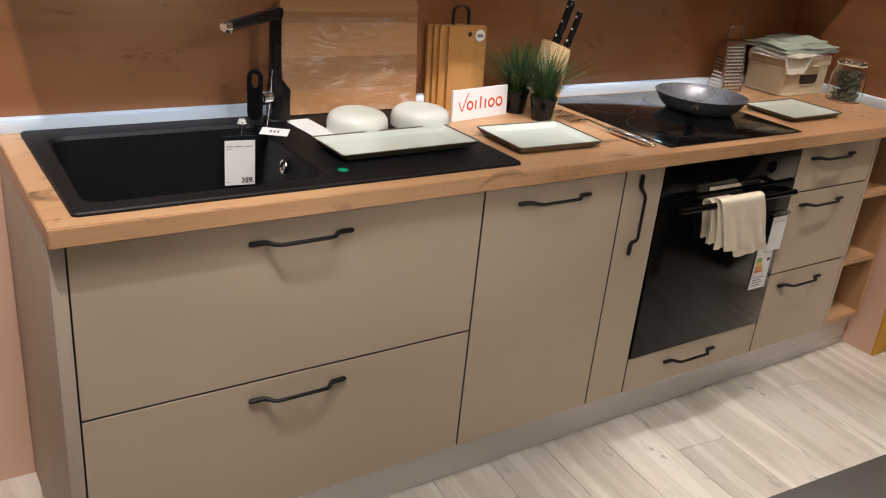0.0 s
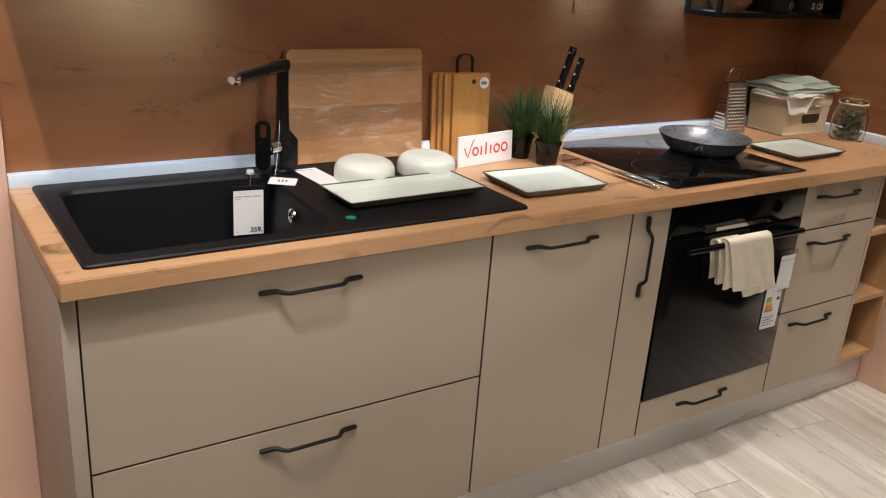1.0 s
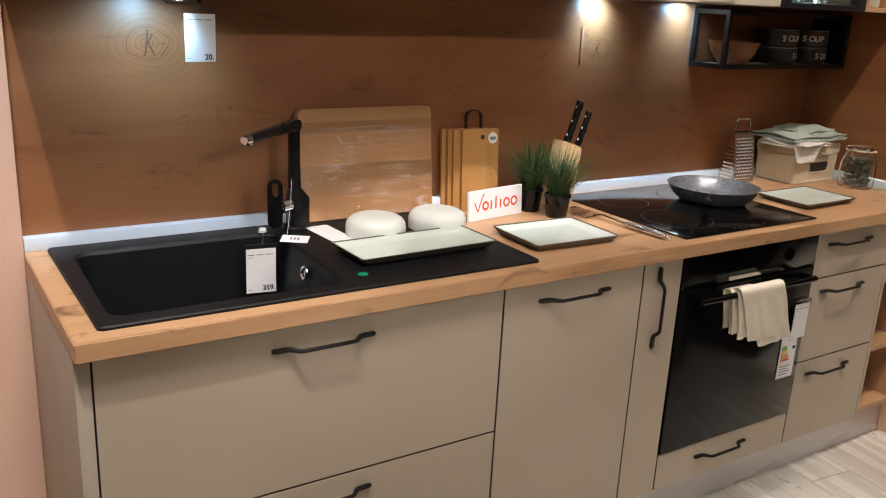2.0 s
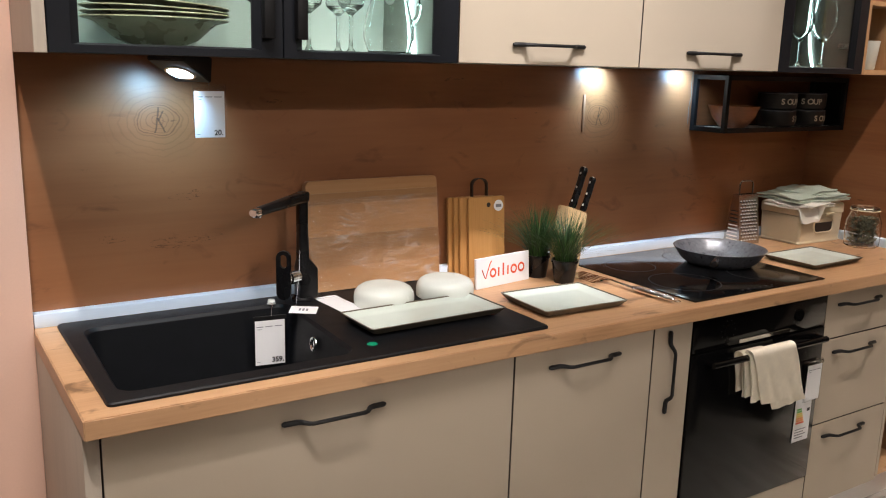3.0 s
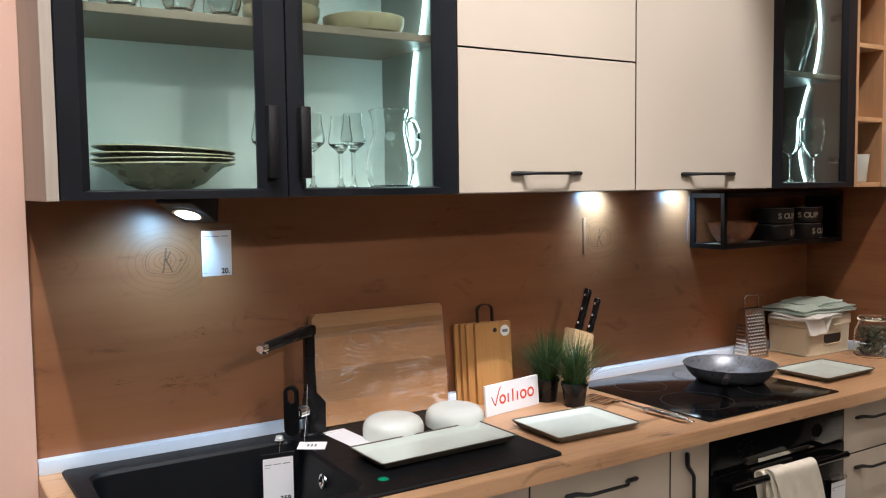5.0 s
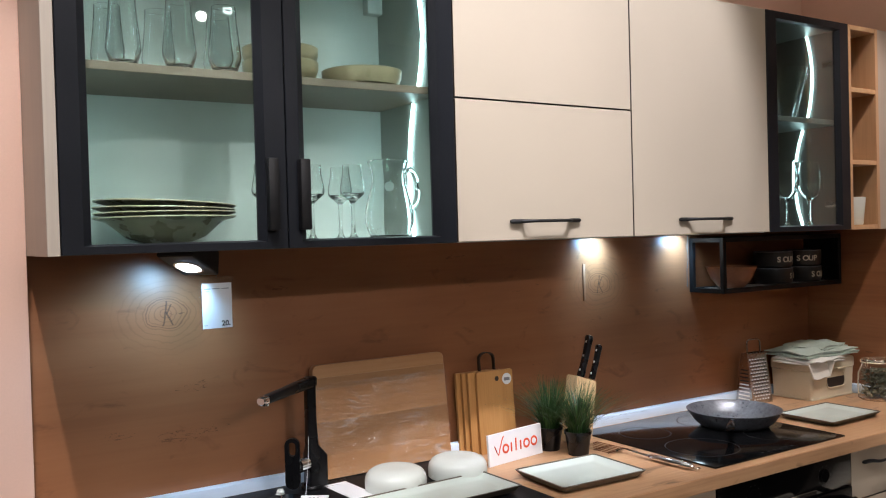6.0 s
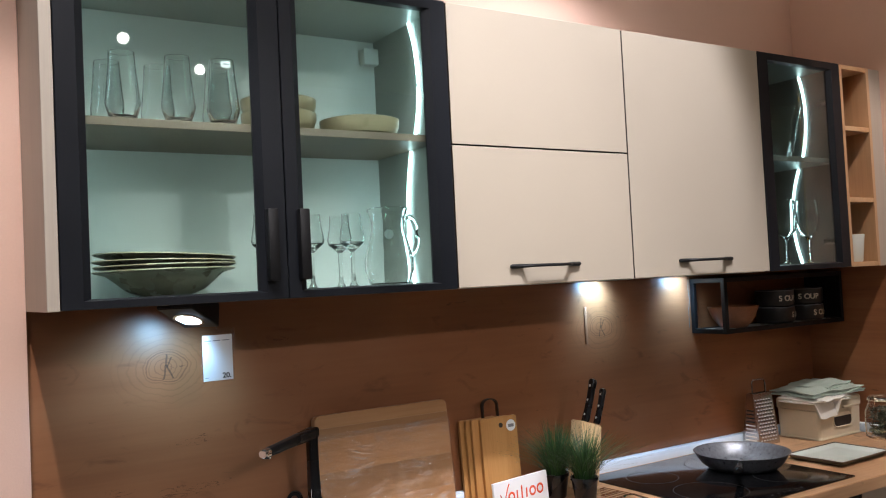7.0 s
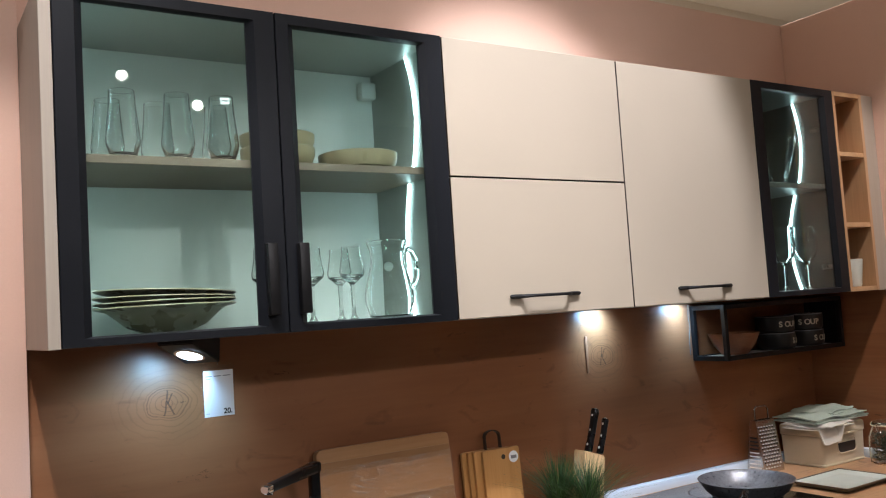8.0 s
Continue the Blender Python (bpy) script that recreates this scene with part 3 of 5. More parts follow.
for z in (1.62, 2.12):
    part("hinge", cube((U1 - 0.030, -0.337, z - 0.012), (U1 - 0.0165, -0.285, z + 0.012), 0.003, 2), CHROME, vitrine, "steel hinge")
part("hanging_bracket", cube((U1 - 0.062, -0.040, 2.155), (U1 - 0.0165, -0.009, 2.200), 0.003, 2), CARCASS, vitrine, "white plastic bracket")

lift = thing("lift_up_cabinet", ZERO, "taupe wall cabinet with two fold-up fronts", "cabinet", "wall cabinets")
shell(lift, U1 + 0.0005, U2 - 0.0005, CARCASS, CARCASS)
front(lift, "upper_front", U1, U2, 1.884, ZT, YF)
bar_handle(front(lift, "lower_front", U1, U2, ZB, 1.884, YF), pose(-0.358, YF, 1.577))
hood = thing("wall_cabinet", ZERO, "taupe wall cabinet with one plain door over the hob", "cabinet", "wall cabinets")
shell(hood, U2 + 0.0005, U3 - 0.0005, CARCASS, CARCASS)
bar_handle(front(hood, "door", U2, U3, ZB, ZT, YF), pose(0.262, YF, 1.574))
small = thing("glass_cabinet", ZERO, "narrow wall cabinet with one dark-framed glass door, lit inside", "cabinet", "wall cabinets")
shell(small, U3 + 0.0005, U4, CARCASS_DARK, CARCASS_DARK)
glass_door(small, U3, U4, 0.632, 0.946)
part("shelf", cube((U3 + 0.017, -0.322, 1.893), (U4 - 0.0165, -0.0095, 1.911), 0.001, 1), CARCASS_DARK, small)
led_strip(small, U4 - 0.0205, ((1.545, 1.890, -0.181, -0.152, -0.188), (1.914, 2.224, -0.203, -0.229, -0.210)))
for z in (1.62, 2.11):
    part("hinge", cube((U4 - 0.030, -0.337, z - 0.010), (U4 - 0.0165, -0.275, z + 0.010), 0.003, 2), CHROME, small, "steel hinge")
niche = thing("open_wall_shelf", ZERO, "narrow open oak wall shelf with three compartments", "shelf", "wall cabinets")
part("side_panel", cube((U4 + 0.001, YF + 0.002, ZB), (U4 + 0.017, -0.001, ZT), 0.001, 1), OAK_UP, niche)
part("side_panel", cube((1.176, YF + 0.002, ZB), (1.192, -0.001, ZT), 0.001, 1), OAK_UP, niche)
part("filler_panel", cube((1.1925, YF + 0.008, ZB - 0.001), (WALL_X - 0.0008, YF + 0.026, ZT + 0.001), 0.001, 1), SIDE, niche, "pale taupe filler strip")
part("back_panel", cube((U4 + 0.0175, -0.016, ZB + 0.017), (1.1755, -0.0128, ZT - 0.017)), OAK_UP, niche)
for z in (ZB, 1.755, 2.008, ZT - 0.016):
    part("shelf", cube((U4 + 0.0172, YF + 0.003, z), (1.1757, -0.0165, z + 0.016), 0.0008, 1), OAK, niche)

# under-cabinet lamps
wedge = thing("under_cabinet_lamp", pose(-1.240, -0.175, ZB, 0, 0, 42), "black wedge-shaped lamp under the glass cabinet, switched on", "lamp", "under-cabinet lamps")
bm = bmesh.new()
prof = [(0.045, -0.0005), (0.055, -0.004), (0.048, -0.058), (-0.060, -0.010), (-0.060, -0.0005)]
loft(bm, [[(a, y, b) for a, b in prof] for y in (-0.045, 0.045)])
bmesh.ops.bevel(bm, geom=list(bm.edges), offset=0.002, segments=2, affect="EDGES")
part("housing", bm, BLACK, wedge)
tilt = math.degrees(math.atan2(0.048, 0.108))
bm = lathe(bmesh.new(), [(0.034, 0.0), (0.034, -0.003), (0.028, -0.004), (0.027, -0.001)], 32)
part("ring", moved(bm, pose(-0.004, 0, -0.0352, 0, tilt, 0)), CHROME, wedge, "chrome trim ring")
part("lens", moved(lathe(bmesh.new(), [(0, -0.0025), (0.027, -0.0025), (0.027, 0.001)], 32), pose(-0.004, 0, -0.0356, 0, tilt, 0)), PUCK, wedge, "glowing lens")
spot("under_cabinet_beam", (-1.246, -0.190, ZB - 0.062), (-1.280, -0.02, 1.26), 4.2, 128, (0.40, 0.72, 1.0), 0.022, 0.7)
for x in (0.122, 0.505):
    puck = thing("under_cabinet_lamp", pose(x, -0.080, ZB), "small recessed lamp under the wall cabinet, switched on", "lamp", "under-cabinet lamps")
    part("rim", lathe(bmesh.new(), [(0.036, 0.0), (0.036, -0.004), (0.030, -0.004), (0.030, -0.0005)], 32), CHROME, puck)
    part("lens", lathe(bmesh.new(), [(0, -0.002), (0.030, -0.002), (0.030, 0.0)], 32), PUCK, puck, "glowing lens")
    spot("under_cabinet_beam", (x, -0.070, ZB - 0.010), (x, 0.02, 1.45), 7.4, 122, (0.33, 0.65, 1.0), 0.020, 0.8)

# black metal shelf under the wall cabinets
ms = thing("metal_shelf", ZERO, "black square-tube metal shelf hung under the wall cabinets", "shelf")
MX0, MX1, MY0, MY1, MZ0, MZ1 = 0.576, 1.250, -0.165, -0.014, 1.320, 1.512
t = 0.016
for x in (MX0, MX1 - t):
    for y in (MY0, MY1 - t):
        part("post", cube((x, y, MZ0), (x + t, y + t, MZ1), 0.001, 1), BLACK, ms)
    for z in (MZ0, MZ1 - t):
        part("side_rail", cube((x, MY0 + t, z), (x + t, MY1 - t, z + t), 0.001, 1), BLACK, ms)
for y in (MY0, MY1 - t):
    for z in (MZ0, MZ1 - t):
        part("long_rail", cube((MX0 + t, y, z), (MX1 - t, y + t, z + t), 0.001, 1), BLACK, ms)
part("shelf", cube((MX0 + t, MY0 + t, MZ0 + 0.003), (MX1 - t, MY1 - t, MZ0 + 0.013)), CARCASS, ms, "pale board")
part("end_plate", cube((MX1 - 0.004, MY0 + t, MZ0 + t), (MX1 - 0.001, MY1 - t, MZ1 - t)), BLACK, ms)
cable = tube(bmesh.new(), [(0.566, -0.02, 1.524), (0.561, -0.02, 1.48), (0.568, -0.018, 1.44), (0.563, -0.0155, 1.40), (0.565, -0.0142, 1.34)], 0.0012, 6)
solid("cable", cable, GREY_CABLE, "thin pale cable down the splashback", "cable")
solid("cable_clip", cube((0.076, -0.0155, 1.322), (0.086, -0.0123, 1.440), 0.0012, 2), TRUNKING, "short brown cable trunking on the splashback", "cable")

# oven
oven = thing("oven", ZERO, "black built-in electric oven with a towel on its handle", "oven")
part("body", cube((0.02, -0.578, 0.262), (0.58, -0.05, 0.86)), CARCASS_DARK, oven)
part("control_panel", cube((0.003, -0.602, 0.766), (0.597, -0.5785, 0.858), 0.002, 2), OVEN_GLASS, oven)
door = part("door", cube((0.003, -0.606, 0.259), (0.597, -0.5785, 0.762), 0.003, 2), OVEN_GLASS, oven, "black glass door")
part("display", cube((0.196, -0.6036, 0.768), (0.425, -0.6015, 0.780), 0.0005, 1), STEEL, oven, "steel display strip")
for x in (0.145, 0.465):
    knob = part("knob", moved(lathe(bmesh.new(), [(0, 0.0), (0.020, 0.0), (0.0195, 0.003), (0.018, 0.004), (0, 0.004)], 28), pose(x, -0.602, 0.815, 90)), OVEN_GLASS, oven)
    for k in range(10):
        a = 2 * math.pi * k / 10
        part("tick", cube((x + 0.029 * math.cos(a) - 0.0012, -0.6026, 0.815 + 0.029 * math.sin(a) - 0.0012), (x + 0.029 * math.cos(a) + 0.0012, -0.6015, 0.815 + 0.029 * math.sin(a) + 0.0012)), RING, knob)
grip = part("handle", moved(tube(bmesh.new(), [(0.045, -0.642, 0.738), (0.06, -0.642, 0.738), (0.54, -0.642, 0.738), (0.555, -0.642, 0.738)], 0.0095, 12), ZERO), OVEN_GLASS, oven, "black bar handle")
for x in (0.060, 0.540):
    part("bracket", cube((x - 0.010, -0.642, 0.730), (x + 0.010, -0.6055, 0.746), 0.002, 1), OVEN_GLASS, grip)


def draped(z_top, x0, x1, drop_f, drop_b, y, skew, seed):
    """A cloth folded over a rail: front fall, fold over the bar and back fall, with soft waves, thickened."""
    rnd = random.Random(seed)
    ph = [rnd.uniform(0, 6.28) for _ in range(6)]
    path = []
    r = 0.0155
    for i in range(15):
        path.append((-r, -drop_f + drop_f * i / 14))
    for i in range(1, 8):
        a = math.pi - math.pi * i / 8
        path.append((r * math.cos(a), r * math.sin(a)))
    for i in range(13):
        path.append((r, -drop_b * i / 12))
    nx = 22
    bm = bmesh.new()
    grid = []
    for j, (dy, dz) in enumerate(path):
        row = []
        down = max(0.0, -dz)
        for i in range(nx + 1):
            u = i / nx
            wave = 0.005 * down / 0.18 * math.sin(u * 9 + ph[0] + dz * 9) + 0.0015 * math.sin(u * 21 + ph[1]) * min(1, down * 8)
            front_side = dy < 0
            yy = y + dy + (-abs(wave) * 0.8 - 0.003 if front_side else abs(wave) * 0.35 * (down > 0))
            x = x0 + (x1 - x0) * u + skew * down + 0.004 * math.sin(dz * 30 + ph[2])
            row.append(bm.verts.new((x, yy, z_top + dz + (0.004 * math.sin(u * 3.0 + ph[3]) * (down > 0.9 * (drop_f if front_side else drop_b))))))
        grid.append(row)
    for r0, r1 in zip(grid, grid[1:]):
        for i in range(nx):
            bm.faces.new((r0[i], r0[i + 1], r1[i + 1], r1[i]))
    bmesh.ops.recalc_face_normals(bm, faces=bm.faces)
    bmesh.ops.solidify(bm, geom=list(bm.faces), thickness=0.004)
    return bm


towel = thing("towel", ZERO, "cream terry towel folded over the oven handle", "towel")
part("outer_fold", draped(0.746, 0.186, 0.376, 0.150, 0.120, -0.644, 0.44, 3), TERRY, towel)
part("middle_fold", draped(0.742, 0.220, 0.370, 0.172, 0.110, -0.641, 0.46, 8), TERRY, towel)
for k, (fx, drop) in enumerate(((0.178, 0.126), (0.190, 0.134))):
    part("inner_fold", draped(0.739, fx, fx + 0.10, drop, drop - 0.008, -0.622 - 0.013 * k, 0.14, 12 + k), TERRY, towel)


# ---- sink and tap ----
SX0, SX1, SY0, SY1, SZ = -1.511, -0.497, -0.590, -0.048, 0.918
sink = thing("sink", ZERO, "black composite sink with a drainer set into the worktop", "sink")
bm = bmesh.new()
scx, scy = (SX0 + SX1) / 2, (SY0 + SY1) / 2
n = 6
bx0, bx1, by0, by1 = -1.477, -0.983, -0.548, -0.116


def ring_at(cx, cy, w, h, r, z, lean=0.0):
    return [(cx + a + lean * (b / h), cy + b, z) for a, b in rrect(w, h, r, n)]


outer0 = ring_at(scx, scy, SX1 - SX0, SY1 - SY0, 0.012, 0.9105)
outer1 = ring_at(scx, scy, SX1 - SX0, SY1 - SY0, 0.012, SZ - 0.003)
outer2 = ring_at(scx, scy, SX1 - SX0 - 0.006, SY1 - SY0 - 0.006, 0.010, SZ)
bcx, bcy, bw, bh = (bx0 + bx1) / 2, (by0 + by1) / 2, bx1 - bx0, by1 - by0
lip = ring_at(bcx, bcy, bw, bh, 0.040, SZ, 0.012)
lip2 = ring_at(bcx, bcy, bw - 0.012, bh - 0.012, 0.038, SZ - 0.008, 0.012)
deep = ring_at(bcx, bcy, bw - 0.040, bh - 0.040, 0.045, SZ - 0.175, 0.010)
deep2 = ring_at(bcx, bcy, bw - 0.090, bh - 0.090, 0.050, SZ - 0.195, 0.008)
loft(bm, [outer0, outer1, outer2, lip, lip2, deep, deep2], cap=False)
bm.verts.ensure_lookup_table()
last = list(bm.verts)[-len(deep2):]
bm.faces.new(last)
bmesh.ops.recalc_face_normals(bm, faces=bm.faces)
part("basin", bm, GRANITE, sink)
for k in range(6):
    x = -0.86 + k * 0.055
    part("drainer_groove", cube((x, -0.46, SZ - 0.0005), (x + 0.012, -0.14, SZ + 0.0008), 0.0005, 1), GRANITE, sink)
part("overflow", moved(lathe(bmesh.new(), [(0.008, 0.002), (0.012, 0.004), (0.017, 0.003), (0.018, 0.0), (0, 0)], 24), pose(-0.9970, -0.330, 0.872, 0, -85, 0)), CHROME, sink, "chrome overflow ring")
part("sticker", moved(lathe(bmesh.new(), [(0, 0.0008), (0.012, 0.0008), (0.012, 0)], 20), pose(-0.939, -0.514, SZ)), GREEN, sink, "small green round sticker")

tap = thing("tap", pose(-0.930, -0.112, SZ), "black kitchen tap with a chrome outlet", "tap")
part("base", lathe(bmesh.new(), [(0, 0), (0.030, 0), (0.030, 0.006), (0.026, 0.010), (0, 0.010)], 28), PLASTIC_BLACK, tap)
bm = bmesh.new()
loops = []
for z, w, h, off in ((0.008, 0.050, 0.046, 0.010), (0.084, 0.050, 0.046, 0.010), (0.110, 0.028, 0.030, 0.001), (0.18, 0.025, 0.028, 0.0), (0.255, 0.025, 0.027, 0.0), (0.280, 0.026, 0.027, 0.0)):
    loops.append([(a + off, b, z) for a, b in rrect(w, h, 0.006, 3)])
loft(bm, loops)
part("column", bm, PLASTIC_BLACK, tap)
bm = bmesh.new()
d = Vector((-0.158, -0.092, -0.014))
side = Vector((-d.y, d.x, 0)).normalized()
loops = []
for k, w, h in ((-0.06, 0.030, 0.026), (0.0, 0.030, 0.028), (0.5, 0.027, 0.022), (0.94, 0.025, 0.019), (1.0, 0.022, 0.016)):
    c = Vector((0, 0, 0.268)) + d * k
    loops.append([c + side * a + Vector((0, 0, b)) for a, b in rrect(w, h, 0.006, 3)])
loft(bm, loops)
part("spout", bm, PLASTIC_BLACK, tap)
tip = Vector((0, 0, 0.268)) + d * 0.99
bm = bmesh.new()
loops = []
for k, w, h in ((0.955, 0.0265, 0.0205), (1.03, 0.0265, 0.0205), (1.045, 0.021, 0.015)):
    c = Vector((0, 0, 0.268)) + d * k
    loops.append([c + side * a + Vector((0, 0, b)) for a, b in rrect(w, h, 0.006, 3)])
loft(bm, loops)
part("outlet", bm, CHROME, tap, "chrome tap outlet")
part("aerator", moved(lathe(bmesh.new(), [(0, -0.008), (0.008, -0.008), (0.009, -0.006), (0.009, 0.0), (0, 0.0)], 20), Matrix.Translation(tip - Vector((0, 0, 0.006)) - d.normalized() * 0.008)), CHROME, tap)
hub = part("lever_hub", moved(lathe(bmesh.new(), [(0, 0), (0.018, 0), (0.018, 0.030), (0.014, 0.032), (0.014, 0.042), (0, 0.042)], 24), pose(-0.021, -0.012, 0.068, 0, -90, 25)), CHROME, tap, "chrome lever hub")
bm = bmesh.new()
o = rrect(0.036, 0.125, 0.0178, 8)
i_ = [(a, b + 0.036) for a, b in rrect(0.017, 0.034, 0.0084, 8)]
rows = [[bm.verts.new((a, b, z)) for a, b in lp] for lp, z in ((o, -0.006), (o, 0.006), (i_, 0.006), (i_, -0.006))]
for r0, r1 in zip(rows, rows[1:] + rows[:1]):
    for k in range(len(r0)):
        j = (k + 1) % len(r0)
        bm.faces.new((r0[k], r0[j], r1[j], r1[k]))
bmesh.ops.recalc_face_normals(bm, faces=bm.faces)
part("lever", moved(bm, pose(-0.066, -0.036, 0.080) @ pose(0, 0, 0, 90, 0, -33)), PLASTIC_BLACK, tap)

swing = thing("care_tag", pose(-0.972, -0.215, SZ + 0.0040, 9, 0, -34), "small white paper tag tied to the tap", "tag")
part("card", cube((-0.034, -0.020, 0), (0.034, 0.020, 0.0012), 0.0005, 1), PAPER, swing)
for k in range(3):
    part("print_bar", cube((-0.012 + k * 0.009, -0.006, 0.0012), (-0.007 + k * 0.009, 0.006, 0.0018)), GREY_INK, swing)
part("string", tube(bmesh.new(), [(-0.02, 0.0, 0.002), (-0.022, 0.03, 0.02), (-0.020, 0.060, 0.070), (-0.018, 0.072, 0.13)], 0.0005, 5), PAPER, swing)
leaf = thing("price_leaflet", pose(-0.866, -0.192, SZ + 0.001, 0, 0, 4), "white blank card in a clear sleeve lying on the drainer", "leaflet")
part("card", cube((-0.032, -0.105, 0), (0.032, 0.075, 0.001), 0.0004, 1), PAPER, leaf)
sl = part("sleeve", moved(cube((-0.034, 0.0, 0), (0.034, 0.055, 0.0006)), pose(0, 0.062, 0.001, 35)), ACRYLIC, leaf, "clear plastic flap")
sl.visible_shadow = False


def price_tag(x0, x1, z0, z1, y, digits, label, hook, turn=0.0):
    """A card in a clear hanging sleeve with unreadable lines and a price."""
    w, h = x1 - x0, z1 - z0
    tag = thing("price_tag", pose((x0 + x1) / 2, y, z0, 0, 0, turn), label, "price tag", "price tags")
    part("card", cube((-w / 2 + 0.004, -0.0006, 0.004), (w / 2 - 0.004, 0.0006, h - 0.016), 0.0002, 1), PAPER, tag)
    s = part("sleeve", cube((-w / 2, 0.0012, 0), (w / 2, 0.0022, h)), ACRYLIC, tag, "clear plastic sleeve")
    s.visible_shadow = False
    part("clip_bar", cube((-w / 2, -0.0024, h - 0.013), (w / 2, 0.0008, h - 0.004), 0.0005, 1), BLACK if hook == "sink" else ACRYLIC, tag)
    for a, b in ((0.10, 0.30), (0.36, 0.58), (0.64, 0.86)):
        part("print_bar", cube((-w / 2 + w * a, -0.0010, h * 0.76), (-w / 2 + w * b, -0.0004, h * 0.775)), GREY_INK, tag)
    part("print_bar", cube((-w / 2 + w * 0.1, -0.0010, h * 0.715), (-w / 2 + w * 0.26, -0.0004, h * 0.723)), GREY_INK, tag)
    part("print_bar", cube((-w / 2 + w * 0.1, -0.0010, h * 0.09), (-w / 2 + w * 0.2, -0.0004, h * 0.097)), GREY_INK, tag)
    if digits:
        words(digits, h * 0.135, INK, tag, pose(w * 0.04 if len(digits) > 3 else w * 0.12, -0.0010, h * 0.075) @ UPRIGHT)
    return tag


pt = price_tag(-1.087, -1.005, 0.778, 0.912, -0.178, "359.", "white price card in a clear sleeve hung over the sink", "sink", -8)
part("suction_knob", moved(lathe(bmesh.new(), [(0, 0.010), (0.008, 0.010), (0.010, 0.004), (0.004, 0.001), (0.012, 0.0), (0, 0)], 20), pose(0.020, 0.066, SZ - 0.778 + 0.002)), MINT_WHITE, pt, "milky white suction knob")
part("hook_wire", tube(bmesh.new(), [(0.018, 0.062, SZ - 0.778 + 0.008), (0.014, 0.03, SZ - 0.778 + 0.006), (0.006, 0.006, 0.142), (0.004, 0.0, 0.128)], 0.0010, 6), CHROME, pt)
lt = price_tag(-1.217, -1.140, 1.343, 1.467, -0.172, "20.", "white price card in a clear sleeve hung from a lamp", "lamp", 0)
part("string", tube(bmesh.new(), [(0, 0, 0.121), (0.0, 0.008, 0.145), (0.001, 0.02, 0.168), (-0.004, 0.03, 0.176)], 0.0009, 6), CHROME, lt)

# ---- on the worktop ----
WT = 0.910
big = thing("chopping_board", pose(-0.690, -0.066, SZ + 0.001, -6.5, 0, 0), "large oak chopping board wrapped in clear film against the wall", "chopping board")


def clipped(loop, z0, z1):
    """The part of an outline in x-z between two heights."""
    for lim, keep in ((z0, 1), (z1, -1)):
        res = []
        for (ax_, az), (bx_, bz) in zip(loop, loop[1:] + loop[:1]):
            ina, inb = keep * (az - lim) >= 0, keep * (bz - lim) >= 0
            if ina:
                res.append((ax_, az))
            if ina != inb:
                k_ = (lim - az) / (bz - az)
                res.append((ax_ + (bx_ - ax_) * k_, lim))
        loop = res
    return loop


ol = [(a, b + 0.148) for a, b in rrect(0.405, 0.296, 0.016, 5)]
for z0, z1 in ((-0.001, 0.062), (0.0622, 0.148), (0.1482, 0.232), (0.2322, 0.262), (0.2622, 0.297)):
    face = clipped(ol, z0, z1)
    bm = loft(bmesh.new(), [[(a * 0.993, y, b) for a, b in face] if abs(y) > 0.011 else [(a, y, b) for a, b in face] for y in (-0.012, -0.0105, 0.0105, 0.012)])
    part("stave", bm, BOARD, big)
bm = bmesh.new()
rows = []
rnd = random.Random(5)
for j in range(25):
    row = []
    for i in range(33):
        a, b = -0.2035 + 0.407 * i / 32, 0.001 + 0.246 * j / 24
        w = noise.noise(Vector((a * 10, b * 26 + a * 8, 1.7))) * 0.0030 + noise.noise(Vector((a * 34 + b * 20, b * 60, 4.2))) * 0.0015
        row.append(bm.verts.new((a, -0.0155 - abs(w) * 1.4, b)))
    rows.append(row)
for r0, r1 in zip(rows, rows[1:]):
    for i in range(32):
        bm.faces.new((r0[i], r0[i + 1], r1[i + 1], r1[i]))
bmesh.ops.solidify(bm, geom=list(bm.faces), thickness=-0.0006)
film_part = part("wrapping_film", bm, FILM, big, "crinkled clear film")
film_part.visible_shadow = False

hb = thing("chopping_board_set", pose(-0.335, -0.080, WT, -4, 0, 0), "four narrow bamboo boards in a set with a black loop", "chopping board")
for k, (dx, dy) in enumerate(((0.004, 0.0), (-0.017, 0.014), (-0.028, 0.028), (-0.040, 0.042))):
    bm = bmesh.new()
    ol = [(a + dx, b + 0.118) for a, b in rrect(0.128, 0.236, 0.006, 3)]
    loft(bm, [[(a, y + dy - 0.008, b) for a, b in ol] for y in (-0.005, 0.005)])
    bd = part("board", bm, BAMBOO, hb)
    if k == 0:
        # dark disc laid on the board as the shade in its hole
        part("hole", moved(lathe(bmesh.new(), [(0, 0.0008), (0.007, 0.0008), (0.007, 0)], 18), pose(dx + 0.006, dy - 0.0132, 0.212, 90)), LEATHER_AND_HOLE_SHADE, bd)
        st = part("sticker", moved(lathe(bmesh.new(), [(0, 0.0008), (0.0165, 0.0008), (0.0165, 0)], 24), pose(dx + 0.042, dy - 0.0132, 0.208, 90)), PAPER, bd, "round white sticker")
        part("sticker_print", cube((dx + 0.032, dy - 0.0146, 0.203), (dx + 0.052, dy - 0.0138, 0.212)), GREY_INK, bd)
loop = [(-0.030, 0.018, 0.225), (-0.030, 0.018, 0.272)] + [(-0.002 + 0.028 * math.cos(a), 0.018, 0.272 + 0.018 * math.sin(a)) for a in [math.pi * (1 - i / 8) for i in range(1, 8)]] + [(0.026, 0.018, 0.272), (0.026, 0.018, 0.225)]
bm = bmesh.new()
